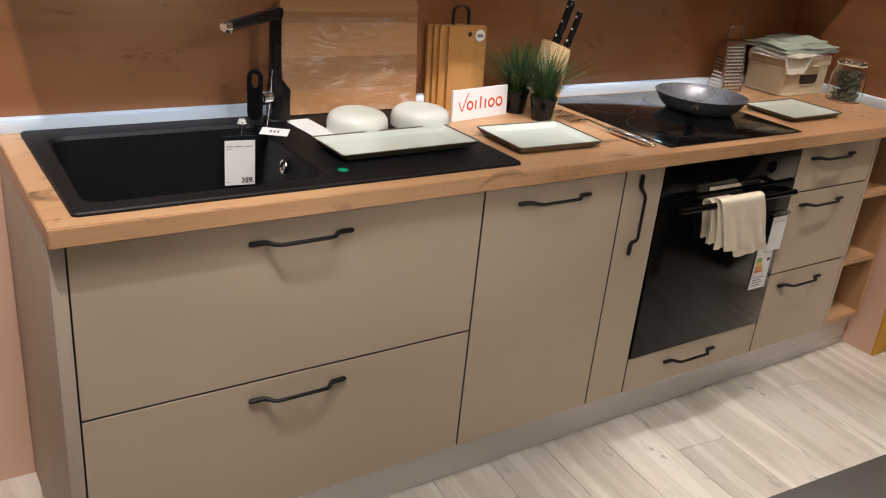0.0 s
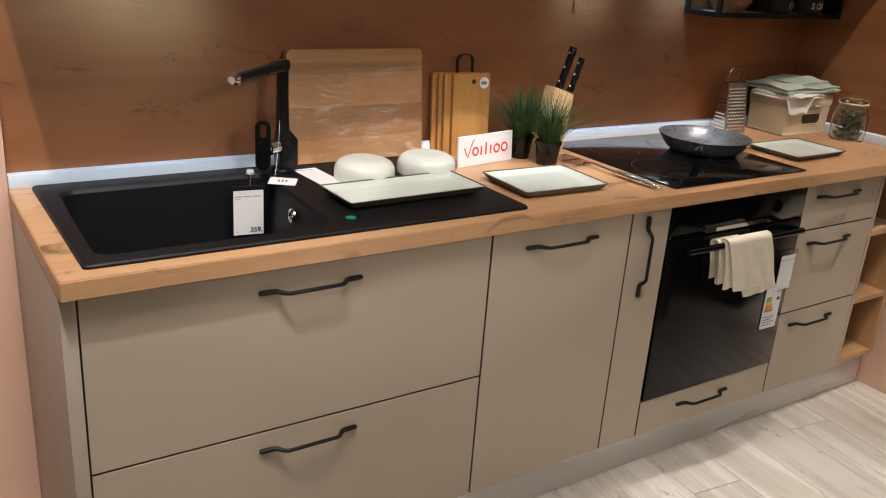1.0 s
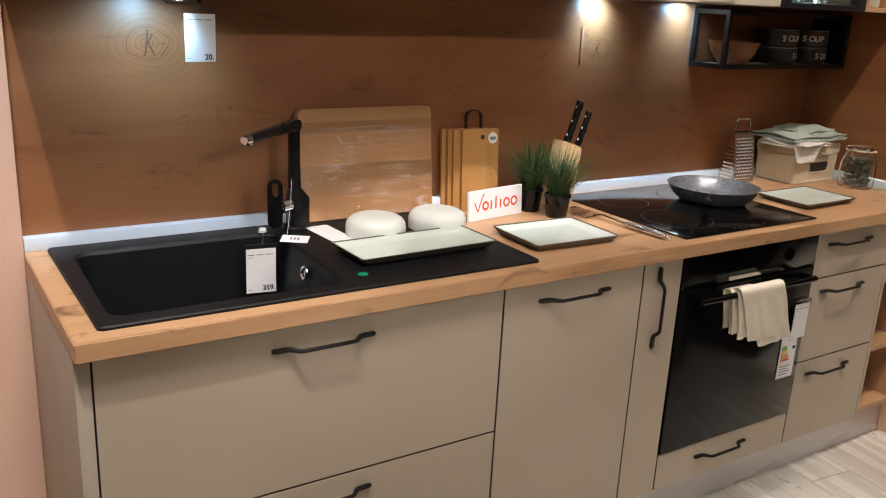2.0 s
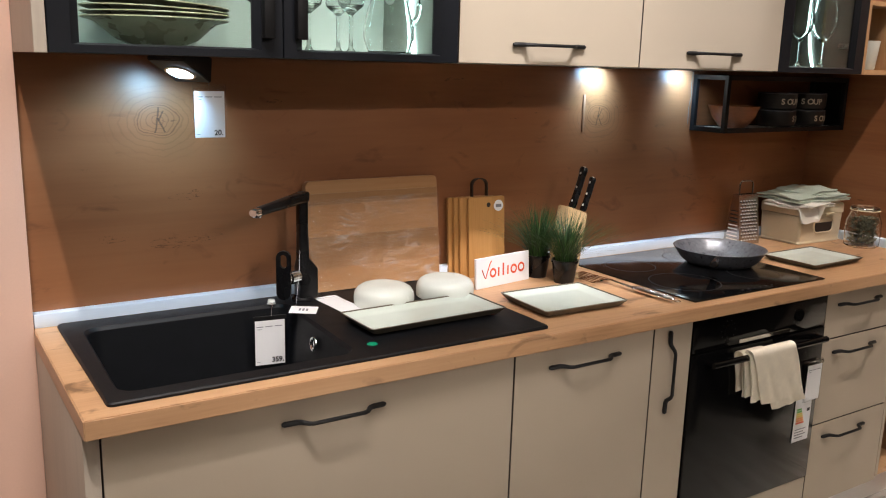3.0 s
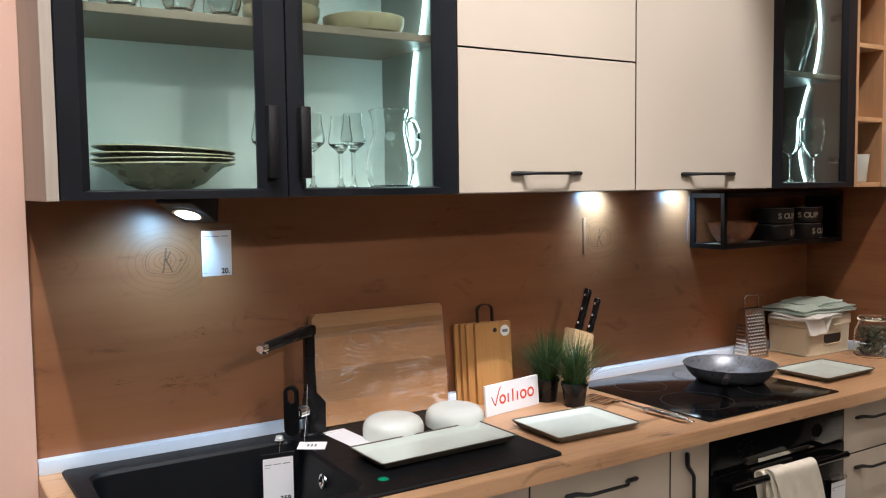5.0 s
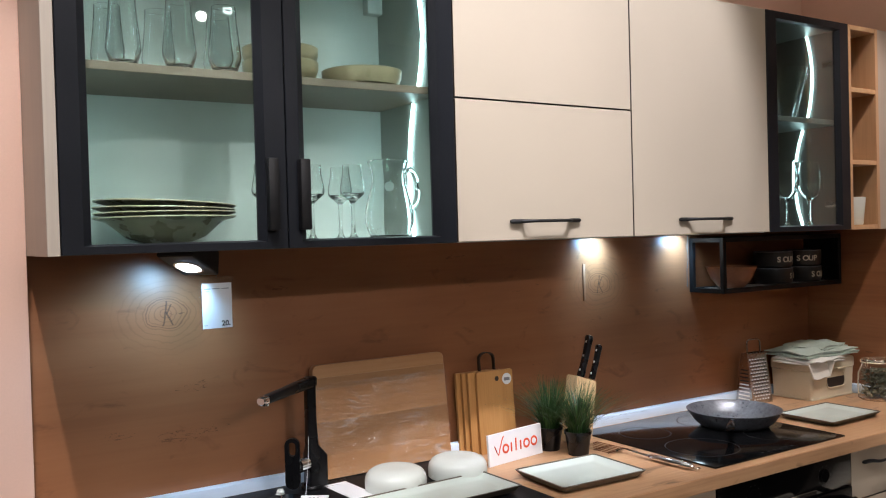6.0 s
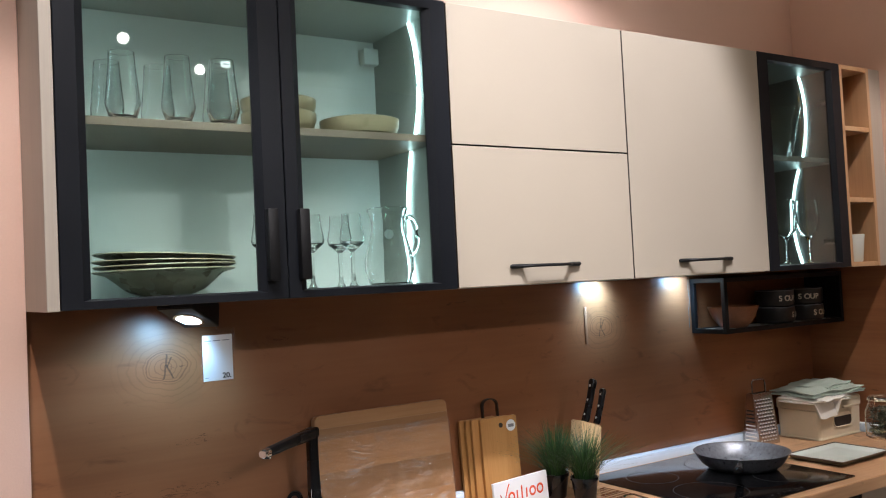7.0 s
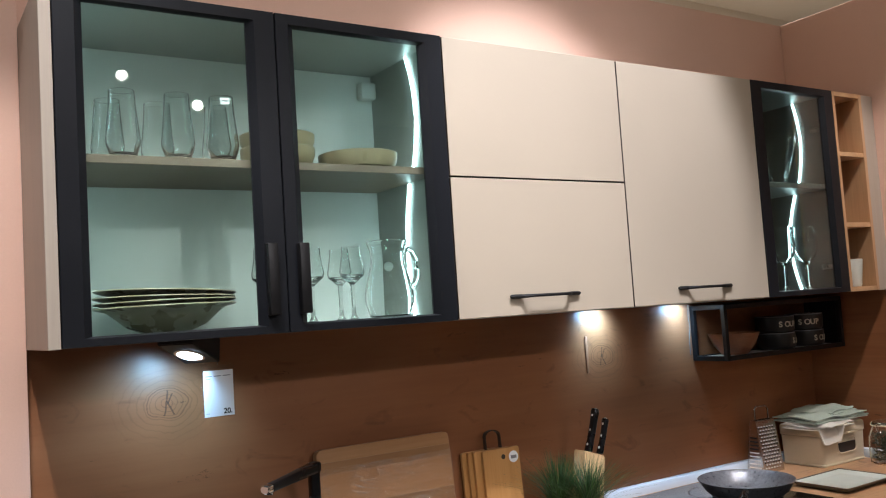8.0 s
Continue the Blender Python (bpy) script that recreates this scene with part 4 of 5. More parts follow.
loft(bm, [[(x, y - 0.006, z), (x, y + 0.006, z), (x * 0.88 - 0.0002, y + 0.006, z - 0.003), (x * 0.88 - 0.0002, y - 0.006, z - 0.003)] for x, y, z in loop])
part("loop", bm, LEATHER_AND_HOLE_SHADE, hb, "black strap loop")


def dome_bowl(m):
    b = thing("bowl", m, "white glazed bowl standing upside down on the drainer", "bowl", "upturned bowls")
    part("body", lathe(bmesh.new(), [(0.075, 0.0), (0.0772, 0.002), (0.0778, 0.020), (0.0755, 0.033), (0.069, 0.043), (0.058, 0.0495), (0.043, 0.0525), (0.036, 0.0530), (0.030, 0.0534), (0.015, 0.0536), (0, 0.0536), (0, 0.049), (0.056, 0.0455), (0.067, 0.040), (0.072, 0.031), (0.0735, 0.018), (0.072, 0.001)], 48), MINT_WHITE, b)
    return b


dome = dome_bowl(pose(-0.762, -0.243, SZ + 0.001))
copy_thing(dome, pose(-0.578, -0.245, SZ + 0.001, 0, 0, 30))


def tray(name, m, w, h, rise, label, category, group, rim=0.010):
    """A shallow tray: dark rim and underside, pale glazed well."""
    tr = thing(name, m, label, category, group)
    r = 0.008
    def lp(dw, z, rr=r):
        return [(a, b, z) for a, b in rrect(w + dw, h + dw, max(0.002, rr), 4)]
    bm = bmesh.new()
    loft(bm, [lp(-0.050, 0.0), lp(-0.030, 0.002), lp(-0.004, rise - 0.003), lp(0.0, rise), lp(-0.006, rise + 0.0008), lp(-0.010, rise - 0.002)], cap=False)
    bm.verts.ensure_lookup_table()
    bm.faces.new(list(reversed(list(bm.verts)[:len(lp(0, 0))])))
    part("rim", bm, RIM, tr, "dark brown glazed rim")
    bm = bmesh.new()
    loft(bm, [lp(-0.0075, rise - 0.001), lp(-0.014, rise - 0.0035), lp(-0.036, 0.0085), lp(-0.060, 0.0065)], cap=False)
    bm.verts.ensure_lookup_table()
    bm.faces.new(list(bm.verts)[-len(lp(0, 0)):])
    bmesh.ops.recalc_face_normals(bm, faces=bm.faces)
    part("well", bm, MINT, tr, "pale mint glazed well")
    return tr


tray("serving_tray", pose(-0.732, -0.395, SZ + 0.001, 0, 0, 1.5), 0.385, 0.162, 0.019, "long pale mint serving dish with a dark rim on the drainer", "dish", "mint dishes")
tray("plate", pose(-0.322, -0.432, WT + 0.0005, 0, 0, -2), 0.272, 0.208, 0.020, "rectangular pale mint plate with a dark rim on the worktop", "plate", "mint dishes")
tray("plate", pose(0.786, -0.410, WT + 0.0005, 0, 0, 1), 0.272, 0.200, 0.018, "rectangular pale mint plate standing beside the hob", "plate", "mint dishes")

sign = thing("sign", pose(-0.347, -0.193, WT, -4, 0, 9.5), "white tabletop sign with a red-orange lettered mark", "sign")
part("panel", cube((-0.108, -0.004, 0), (0.108, 0.004, 0.086), 0.001, 1), PAPER, sign)
part("foot", cube((-0.100, 0.003, 0), (0.100, 0.040, 0.002), 0.0005, 1), ACRYLIC, sign)


def stroke(pts, r):
    return tube(bmesh.new(), [(x, -0.0042, z) for x, z in pts], r, 6, 0.25)


Z1 = 0.026
for name, pts in (
    ("tick_mark", [(-0.086, Z1 + 0.027), (-0.078, Z1 + 0.008), (-0.073, Z1 + 0.001), (-0.066, Z1 + 0.018), (-0.056, Z1 + 0.040), (-0.049, Z1 + 0.050)]),
    ("mark_ring", arc(-0.042, Z1 + 0.014, 0.0105, 0, 360, 16)),
    ("mark_bar", [(-0.020, Z1 + 0.002), (-0.019, Z1 + 0.027)]),
    ("mark_bar", [(-0.001, Z1 + 0.002), (0.000, Z1 + 0.037)]),
    ("mark_bar", [(0.018, Z1 + 0.002), (0.019, Z1 + 0.027)]),
    ("mark_ring", arc(0.043, Z1 + 0.015, 0.0110, 0, 360, 16)),
    ("mark_ring", arc(0.074, Z1 + 0.016, 0.0115, 0, 360, 16)),
):
    part(name, stroke(pts, 0.0031), RED, sign)


def grass_pot(m, seed, count, spread, tall, bend=0.0):
    rnd = random.Random(seed)
    p = thing("potted_grass", m, "artificial green grass in a small black plastic pot", "plant", "potted grass")
    part("pot", lathe(bmesh.new(), [(0, 0), (0.029, 0), (0.037, 0.060), (0.040, 0.060), (0.040, 0.068), (0.0365, 0.068), (0.035, 0.058), (0, 0.056)], 28), PLASTIC_BLACK, p)
    part("soil", lathe(bmesh.new(), [(0, 0.060), (0.020, 0.061), (0.0352, 0.057)], 20), SOIL, p)
    bm = bmesh.new()
    for _ in range(count):
        a, r0 = rnd.uniform(0, 6.283), 0.026 * math.sqrt(rnd.random())
        bx, by = r0 * math.cos(a), r0 * math.sin(a)
        out = rnd.uniform(0.1, 1.0) * spread * (0.4 + r0 / 0.026)
        a2 = a + rnd.uniform(-0.7, 0.7)
        hgt = tall * rnd.uniform(0.62, 1.05) * (1.05 - 0.35 * min(1, out / (spread * 1.4)))
        w = rnd.uniform(0.0013, 0.0024)
        sx, sy = -math.sin(a2), math.cos(a2)
        prev = None
        for k in range(5):
            u = k / 4
            cx, cy = bx + math.cos(a2) * out * u ** 1.8, by + math.sin(a2) * out * u ** 1.8
            cz = 0.056 + hgt * (u - 0.16 * u * u * (out / spread))
            ww = w * (1 - 0.92 * u)
            cur = (bm.verts.new((cx - sx * ww, cy - sy * ww, cz)), bm.verts.new((cx + math.cos(a2) * ww * 0.6, cy + math.sin(a2) * ww * 0.6, cz + 0.0003)), bm.verts.new((cx + sx * ww, cy + sy * ww, cz)))
            if prev:
                bm.faces.new((prev[0], prev[1], cur[1], cur[0]))
                bm.faces.new((prev[1], prev[2], cur[2], cur[1]))
            prev = cur
    g = part("grass", bm, GRASS, p, "long thin grass blades")
    g["kind"] = "stuff"
    return p


grass_pot(pose(-0.196, -0.158, WT), 11, 330, 0.150, 0.172)
grass_pot(pose(-0.168, -0.252, WT), 12, 340, 0.145, 0.170)

block = thing("knife_block", pose(-0.062, -0.128, WT, 0, 0, 0), "pale beech knife block with black-handled knives", "knife block")
bm = bmesh.new()
lo = [(-0.048, -0.028, 0), (0.036, -0.028, 0), (0.036, 0.028, 0), (-0.048, 0.028, 0)]
hi = [(-0.016, -0.028, 0.202), (0.060, -0.028, 0.176), (0.060, 0.028, 0.176), (-0.016, 0.028, 0.202)]
loft(bm, [lo, hi])
bmesh.ops.bevel(bm, geom=list(bm.edges), offset=0.004, segments=2, affect="EDGES")
part("body", bm, BEECH, block)
for k, (x, y, z, ln, sc) in enumerate(((0.004, -0.012, 0.188, 0.128, 0.98), (0.047, -0.014, 0.176, 0.106, 0.84))):
    kn = part("knife", cube((-0.010 * sc, -0.001, -0.05), (0.010 * sc, 0.001, 0.012)), STEEL, block)
    ax = Vector((0.30, -0.02, 0.95)).normalized()
    m = Matrix.Translation((x, y, z)) @ ax.to_track_quat("Z", "Y").to_matrix().to_4x4()
    kn.matrix_basis = m
    bm = bmesh.new()
    loops = []
    for u, w in ((0.0, 0.0120), (0.06, 0.0130), (0.25, 0.0105), (0.55, 0.0112), (0.8, 0.0112), (0.94, 0.0140), (1.0, 0.0095)):
        loops.append([(a - 0.003 * math.sin(u * 3.1), b, 0.008 + u * ln) for a, b in rrect(2 * w * sc, 0.018 * sc, 0.006 * sc, 3)])
    loft(bm, loops)
    hd = part("handle", bm, PLASTIC_BLACK, kn, "black handle with steel rivets")
    for u in (0.16, 0.50, 0.84):
        for side_y, tip_up in ((-0.0088, 90), (0.0088, -90)):
            part("rivet", moved(lathe(bmesh.new(), [(0, 0.0016), (0.0032, 0.0012), (0.0040, 0), (0, 0)], 12), pose(-0.003 * math.sin(u * 3.1), side_y * sc, 0.008 + u * ln, tip_up)), RIVET, hd)
    part("end_cap", lathe(bmesh.new(), [(0, 0.008 + ln + 0.003), (0.006 * sc, 0.008 + ln + 0.002), (0.0075 * sc, 0.008 + ln - 0.001), (0, 0.008 + ln - 0.002)], 16), CHROME, kn)

spat = thing("slotted_turner", pose(-0.066, -0.37, WT, 0, 0, 2), "steel slotted turner lying between plate and hob", "kitchen utensil")
bm = bmesh.new()
holes = 5
for k in range(holes + 1):
    x = -0.036 + k * 0.072 / holes
    box(bm, (x - 0.0030, 0.060, 0.004), (x + 0.0030, 0.168, 0.0055))
for y in (0.057, 0.110, 0.165):
    box(bm, (-0.039, y, 0.0042), (0.039, y + 0.010, 0.0056))
part("blade", moved(bm, pose(0, 0, 0, 0, 0, 3)), CHROME, spat, "slotted steel blade")
part("neck", tube(bmesh.new(), [(0, 0.064, 0.006), (0, 0.030, 0.016), (0, 0.0, 0.014), (0.002, -0.06, 0.011)], [0.007, 0.0045, 0.0045, 0.006], 10, 0.6), CHROME, spat)
part("handle", tube(bmesh.new(), [(0.002, -0.055, 0.011), (0.003, -0.070, 0.0105), (0.008, -0.190, 0.0105), (0.009, -0.200, 0.0105)], [0.007, 0.0105, 0.0105, 0.005], 12, 0.8), CHROME, spat)
part("hanging_ring", moved(tube(bmesh.new(), [(0.008 * math.cos(a), 0.010 * math.sin(a), 0) for a in [2 * math.pi * i / 12 for i in range(13)]], 0.0015, 6), pose(0.010, -0.208, 0.009)), CHROME, spat)

hob = thing("hob", ZERO, "black glass ceramic hob flush on the worktop", "hob")
part("glass_top", cube((0.004, -0.595, 0.9105), (0.582, -0.060, 0.9155), 0.0015, 2), GLOSS_BLACK, hob)


def hob_ring(x, y, r, a0=0, a1=360):
    pts = arc(x, y, r, a0, a1, 48)
    bm = bmesh.new()
    rows = [[bm.verts.new((x + (px - x) * s, y + (py - y) * s, 0.9158)) for px, py in pts] for s in (1.0, 1 - 0.0022 / r)]
    for i in range(len(pts) - 1):
        bm.faces.new((rows[0][i], rows[0][i + 1], rows[1][i + 1], rows[1][i]))
    part("cooking_zone", bm, RING, hob, "thin grey zone marking")


hob_ring(0.145, -0.430, 0.105)
hob_ring(0.145, -0.205, 0.080)
hob_ring(0.430, -0.215, 0.105)
hob_ring(0.430, -0.450, 0.080)
for k in range(6):
    part("control_mark", cube((0.22 + k * 0.026, -0.578, 0.9156), (0.228 + k * 0.026, -0.572, 0.9159)), RING, hob)

pan = thing("frying_pan", pose(0.447, -0.300, 0.916), "speckled grey frying pan with a black handle on the hob", "frying pan")
part("body", lathe(bmesh.new(), [(0, 0), (0.100, 0), (0.108, 0.003), (0.125, 0.018), (0.140, 0.040), (0.146, 0.050), (0.1475, 0.051), (0.1465, 0.052), (0.143, 0.050), (0.136, 0.040), (0.120, 0.019), (0.104, 0.006), (0.098, 0.004), (0, 0.004)], 64), PAN, pan)
ax = Vector((-0.80, -0.60, 0.0))
bm = tube(bmesh.new(), [ax * 0.140 + Vector((0, 0, 0.040)), ax * 0.165 + Vector((0, 0, 0.042)), ax * 0.20 + Vector((0, 0, 0.046)), ax * 0.27 + Vector((0, 0, 0.053)), ax * 0.305 + Vector((0, 0, 0.056)), ax * 0.312 + Vector((0, 0, 0.056))], [0.011, 0.012, 0.0105, 0.0125, 0.013, 0.008], 14, 0.75)
part("handle", bm, PLASTIC_BLACK, pan, "black plastic handle")

grater = thing("box_grater", pose(0.819, -0.090, WT, 0, 0, -3), "upright steel box grater with a wire handle", "grater")
GW, GD, GH = 0.052, 0.0375, 0.178
bm = bmesh.new()
loft(bm, [[(a * w_, b * d_, z_) for a, b in ((-1, -1), (1, -1), (1, 1), (-1, 1))] for w_, d_, z_ in ((GW, GD, 0.0), (GW, GD, 0.006), (0.049, 0.014, GH), (0.046, 0.011, GH + 0.003))], cap=False)
bmesh.ops.solidify(bm, geom=list(bm.faces), thickness=0.0012)
part("body", bm, STEEL, grater)
lean_y = math.degrees(math.atan2(GD - 0.014, GH))
tooth_bm = lathe(bmesh.new(), [(0.0036, 0.0), (0.0030, 0.0016), (0.0012, 0.0026), (0, 0.0027)], 8)
tooth = mesh_of("tooth", moved(tooth_bm, pose(0, 0, 0, 90 - lean_y) @ Matrix.Diagonal((1, 0.7, 1, 1))), RIVET)
# black discs on the steel stand for the dark inside the holes
hole = mesh_of("tooth_hole", moved(lathe(bmesh.new(), [(0, 0.0006), (0.0036, 0.0006), (0.0036, 0)], 8), pose(0, 0, -0.004, 90 - lean_y)), BLACK)
for j in range(13):
    z = 0.016 + j * 0.0118
    y = -GD + (GD - 0.014) * z / GH - 0.0006
    for i in range(6):
        u = (i - 2.5 + (0.25 if j % 2 else -0.25)) * 0.0142
        for data in (tooth, hole):
            tt = new(data.name, data)
            tt.parent = grater
            tt.location = (u, y, z)
for j in range(9):
    z = 0.014 + j * 0.013
    reach = (GD - (GD - 0.014) * z / GH) * 0.72
    part("slicing_slot", cube((-GW - 0.0010 + 0.003 * z / GH, -reach, z), (-GW + 0.0012 + 0.003 * z / GH, reach, z + 0.0045), 0.0006, 1), RIVET if j < 5 else BLACK, grater)
hl = [(-0.034, 0, 0.170), (-0.034, 0, 0.214)] + [(-0.034 + 0.012 * (1 - math.cos(a)), 0, 0.214 + 0.014 * math.sin(a)) for a in (0.5, 1.0, 1.5708)] + [(0.022, 0, 0.228), (0.030, 0, 0.224), (0.034, 0, 0.214), (0.034, 0, 0.170)]
part("handle", tube(bmesh.new(), hl, 0.0028, 8), STEEL, grater, "bent wire handle")

bin_ = thing("bread_bin", pose(1.098, -0.136, WT, 0, 0, 0), "cream enamel storage tin with a cut-out grip and lid", "storage tin")


def bl(w, h, z, r=0.014):
    return [(a, b, z) for a, b in rrect(w, h, r, 5)]


part("body", loft(bmesh.new(), [bl(0.250, 0.168, 0.0), bl(0.256, 0.174, 0.002), bl(0.256, 0.174, 0.006), bl(0.252, 0.170, 0.009), bl(0.258, 0.176, 0.104)]), CREAM, bin_)
part("lid", loft(bmesh.new(), [bl(0.258, 0.176, 0.1055), bl(0.264, 0.182, 0.107), bl(0.264, 0.182, 0.136), bl(0.258, 0.176, 0.142), bl(0.248, 0.166, 0.144)]), CREAM, bin_, "cream lid")
# no cut-out: a dark slab is the shade inside the grip
part("grip_hole", moved(loft(bmesh.new(), [[(a, b, z) for a, b in rrect(0.106, 0.046, 0.018, 8)] for z in (0, 0.004)]), pose(0.012, -0.0835, 0.064, 88)), LEATHER_AND_HOLE_SHADE, bin_, "dark oval slab for the shade in the grip opening")
grip_line = rrect(0.112, 0.052, 0.021, 8)
part("grip_rim", moved(tube(bmesh.new(), [(a, b, 0) for a, b in grip_line + grip_line[:1]], 0.0030, 8), pose(0.012, -0.0868, 0.064, 88)), CREAM, bin_)
part("latch", cube((0.004, -0.103, 0.104), (0.066, -0.090, 0.112), 0.003, 2), CREAM, bin_, "small cream lid grip")


def folded_cloth(name, m, w, h, layers, material, label, seed, hang=0.0):
    """A folded cloth: soft stacked layers with drooping, uneven edges."""
    c = thing(name, m, label, "tea towel", "folded tea towels")
    rnd = random.Random(seed)
    for k in range(layers):
        bm = bmesh.new()
        nx, ny = 22, 16
        ox, oy = rnd.uniform(-0.008, 0.008), rnd.uniform(-0.008, 0.008)
        rows = []
        for j in range(ny + 1):
            row = []
            for i in range(nx + 1):
                u, v = i / nx - 0.5, j / ny - 0.5
                x, y = u * w + ox, v * h + oy
                z = 0.0065 * k + 0.006 + 0.009 * noise.noise(Vector((u * 3.2 + seed, v * 3.2, k * 0.35)))
                e = max(abs(u), abs(v)) * 2
                z -= 0.012 * max(0, e - 0.7) / 0.3 * (1 if k == 0 else 0.8)
                if hang and k == 0 and v < -0.30 and u < 0.12:
                    d_ = (-0.30 - v) / 0.20
                    z -= hang * d_ ** 1.2
                    y += 0.45 * d_ * 0.03
                row.append(bm.verts.new((x, y, max(z, 0.001) if not hang else z)))
            rows.append(row)
        for r0, r1 in zip(rows, rows[1:]):
            for i in range(nx):
                bm.faces.new((r0[i], r0[i + 1], r1[i + 1], r1[i]))
        bmesh.ops.recalc_face_normals(bm, faces=bm.faces)
        bmesh.ops.solidify(bm, geom=list(bm.faces), thickness=0.0045)
        part("fold", bm, material, c)
    return c


folded_cloth("tea_towel", pose(1.035, -0.168, WT + 0.1475, 0, 0, 5), 0.190, 0.175, 2, TOWEL_WHITE, "white cotton tea towel hanging over the tin's edge", 3, hang=0.055)
folded_cloth("tea_towel", pose(1.086, -0.138, WT + 0.160, 0, 0, -3), 0.285, 0.190, 3, TOWEL_GREEN, "sage green folded cotton tea towel on the tin", 7)
folded_cloth("tea_towel", pose(1.120, -0.140, WT + 0.180, 0, 0, 9), 0.190, 0.150, 2, TOWEL_GREEN, "smaller sage green folded tea towel on top of the pile", 9)

jar = thing("storage_jar", pose(1.183, -0.335, WT), "clip-top glass jar filled with dried herbs", "jar")
g = part("glass", lathe(bmesh.new(), [(0, 0.0), (0.052, 0.0), (0.060, 0.006), (0.062, 0.050), (0.060, 0.095), (0.050, 0.118), (0.047, 0.128), (0.049, 0.134), (0.046, 0.134), (0.044, 0.128), (0.047, 0.117), (0.057, 0.094), (0.059, 0.050), (0.057, 0.009), (0.050, 0.004), (0, 0.004)], 40), CLEAR, jar, "clear glass body")
g.visible_shadow = False
g = part("lid", lathe(bmesh.new(), [(0, 0.150), (0.030, 0.150), (0.046, 0.147), (0.051, 0.141), (0.051, 0.1365), (0.046, 0.1355), (0.030, 0.140), (0, 0.141)], 40), CLEAR, jar, "glass lid")
g.visible_shadow = False
part("seal", lathe(bmesh.new(), [(0.0505, 0.134), (0.0515, 0.1345), (0.0505, 0.1365), (0.044, 0.1362), (0.044, 0.1345)], 36), CREAM, jar, "pale rubber seal")
part("wire_clip", tube(bmesh.new(), [(-0.050, 0, 0.120), (-0.056, -0.004, 0.140), (-0.066, 0.0, 0.146), (-0.056, 0.005, 0.128), (-0.052, 0, 0.115)], 0.0015, 6), STEEL, jar)
bm = bmesh.new()
rnd = random.Random(21)
for _ in range(320):
    a, r, z = rnd.uniform(0, 6.28), 0.048 * math.sqrt(rnd.random()), rnd.uniform(0.012, 0.116)
    c = Vector((r * math.cos(a), r * math.sin(a), z))
    d = Vector((rnd.gauss(0, 1), rnd.gauss(0, 1), rnd.gauss(0, 0.8))).normalized() * rnd.uniform(0.010, 0.022)
    s = d.orthogonal().normalized() * 0.0045
    q = [c - d, c + s, c + d, c - s]
    q = [Vector((p.x, p.y, min(max(p.z, 0.007), 0.11))) for p in q]
    q = [p if math.hypot(p.x, p.y) < 0.053 else Vector((p.x * 0.053 / math.hypot(p.x, p.y), p.y * 0.053 / math.hypot(p.x, p.y), p.z)) for p in q]
    bm.faces.new([bm.verts.new(p) for p in q])
h = part("herbs", bm, HERB, jar, "dried green-brown herb leaves")
h["kind"] = "stuff"

# labels on the oven
ot = price_tag(0.520, 0.598, 0.526, 0.662, -0.614, "", "white price card in a clear sleeve hung on the oven", "oven", 0)
en = thing("energy_label", pose(0.532, -0.6075, 0.396, 0, 0, 0), "white energy label with coloured bars on the oven door", "label")
part("card", cube((-0.040, -0.0006, 0.0), (0.040, 0.0006, 0.150), 0.0002, 1), PAPER, en)
for k, mt in enumerate((LEAF_GREEN, LEAF_GREEN, YELLOW, YELLOW, ORANGE, ORANGE, RED)):
    part("colour_bar", cube((-0.030, -0.0011, 0.105 - k * 0.0075), (-0.008 + 0.003 * k, -0.0005, 0.1105 - k * 0.0075)), mt, en)
part("colour_bar", cube((0.020, -0.0011, 0.096), (0.034, -0.0005, 0.106)), INK, en)
for k in range(4):
    part("print_bar", cube((-0.030, -0.0011, 0.012 + k * 0.009), (0.012 + (k % 2) * 0.012, -0.0005, 0.015 + k * 0.009)), GREY_INK, en)

# ---- inside the wall cabinets ----
def clear_turned(name, prof, m, label, category, group, n=36):
    ob = thing(name, m, label, category, group)
    g = part("glass", lathe(bmesh.new(), prof, n), CLEAR, ob)
    g.visible_shadow = False
    return ob


TUMBLER = [(0, 0), (0.022, 0), (0.0265, 0.003), (0.0345, 0.026), (0.0358, 0.036), (0.0345, 0.048), (0.0285, 0.105), (0.0262, 0.142), (0.0250, 0.1428), (0.0238, 0.142), (0.0262, 0.105), (0.0322, 0.048), (0.0333, 0.037), (0.0318, 0.028), (0.0235, 0.010), (0.015, 0.007), (0, 0.0065)]
ZS = 1.9115
first = None
for k, (x, y, tagged_one) in enumerate(((-1.393, -0.285, 0), (-1.280, -0.288, 0), (-1.183, -0.290, 1), (-1.405, -0.195, 0), (-1.300, -0.195, 0), (-1.165, -0.200, 0))):
    if first is None:
        first = clear_turned("tumbler", TUMBLER, pose(x, y, ZS), "tall rounded clear drinking glass on the shelf", "glass", "tumblers")
    else:
        c = copy_thing(first, pose(x, y, ZS))
        if tagged_one:
            c["label"] = "tall rounded clear drinking glass with a small white sticker"
            part("sticker", cube((-0.010, -0.0276, 0.122), (0.010, -0.0269, 0.136)), PAPER, c, "small white sticker")
            part("print_bar", cube((-0.007, -0.0280, 0.128), (0.007, -0.0275, 0.131)), GREY_INK, c)
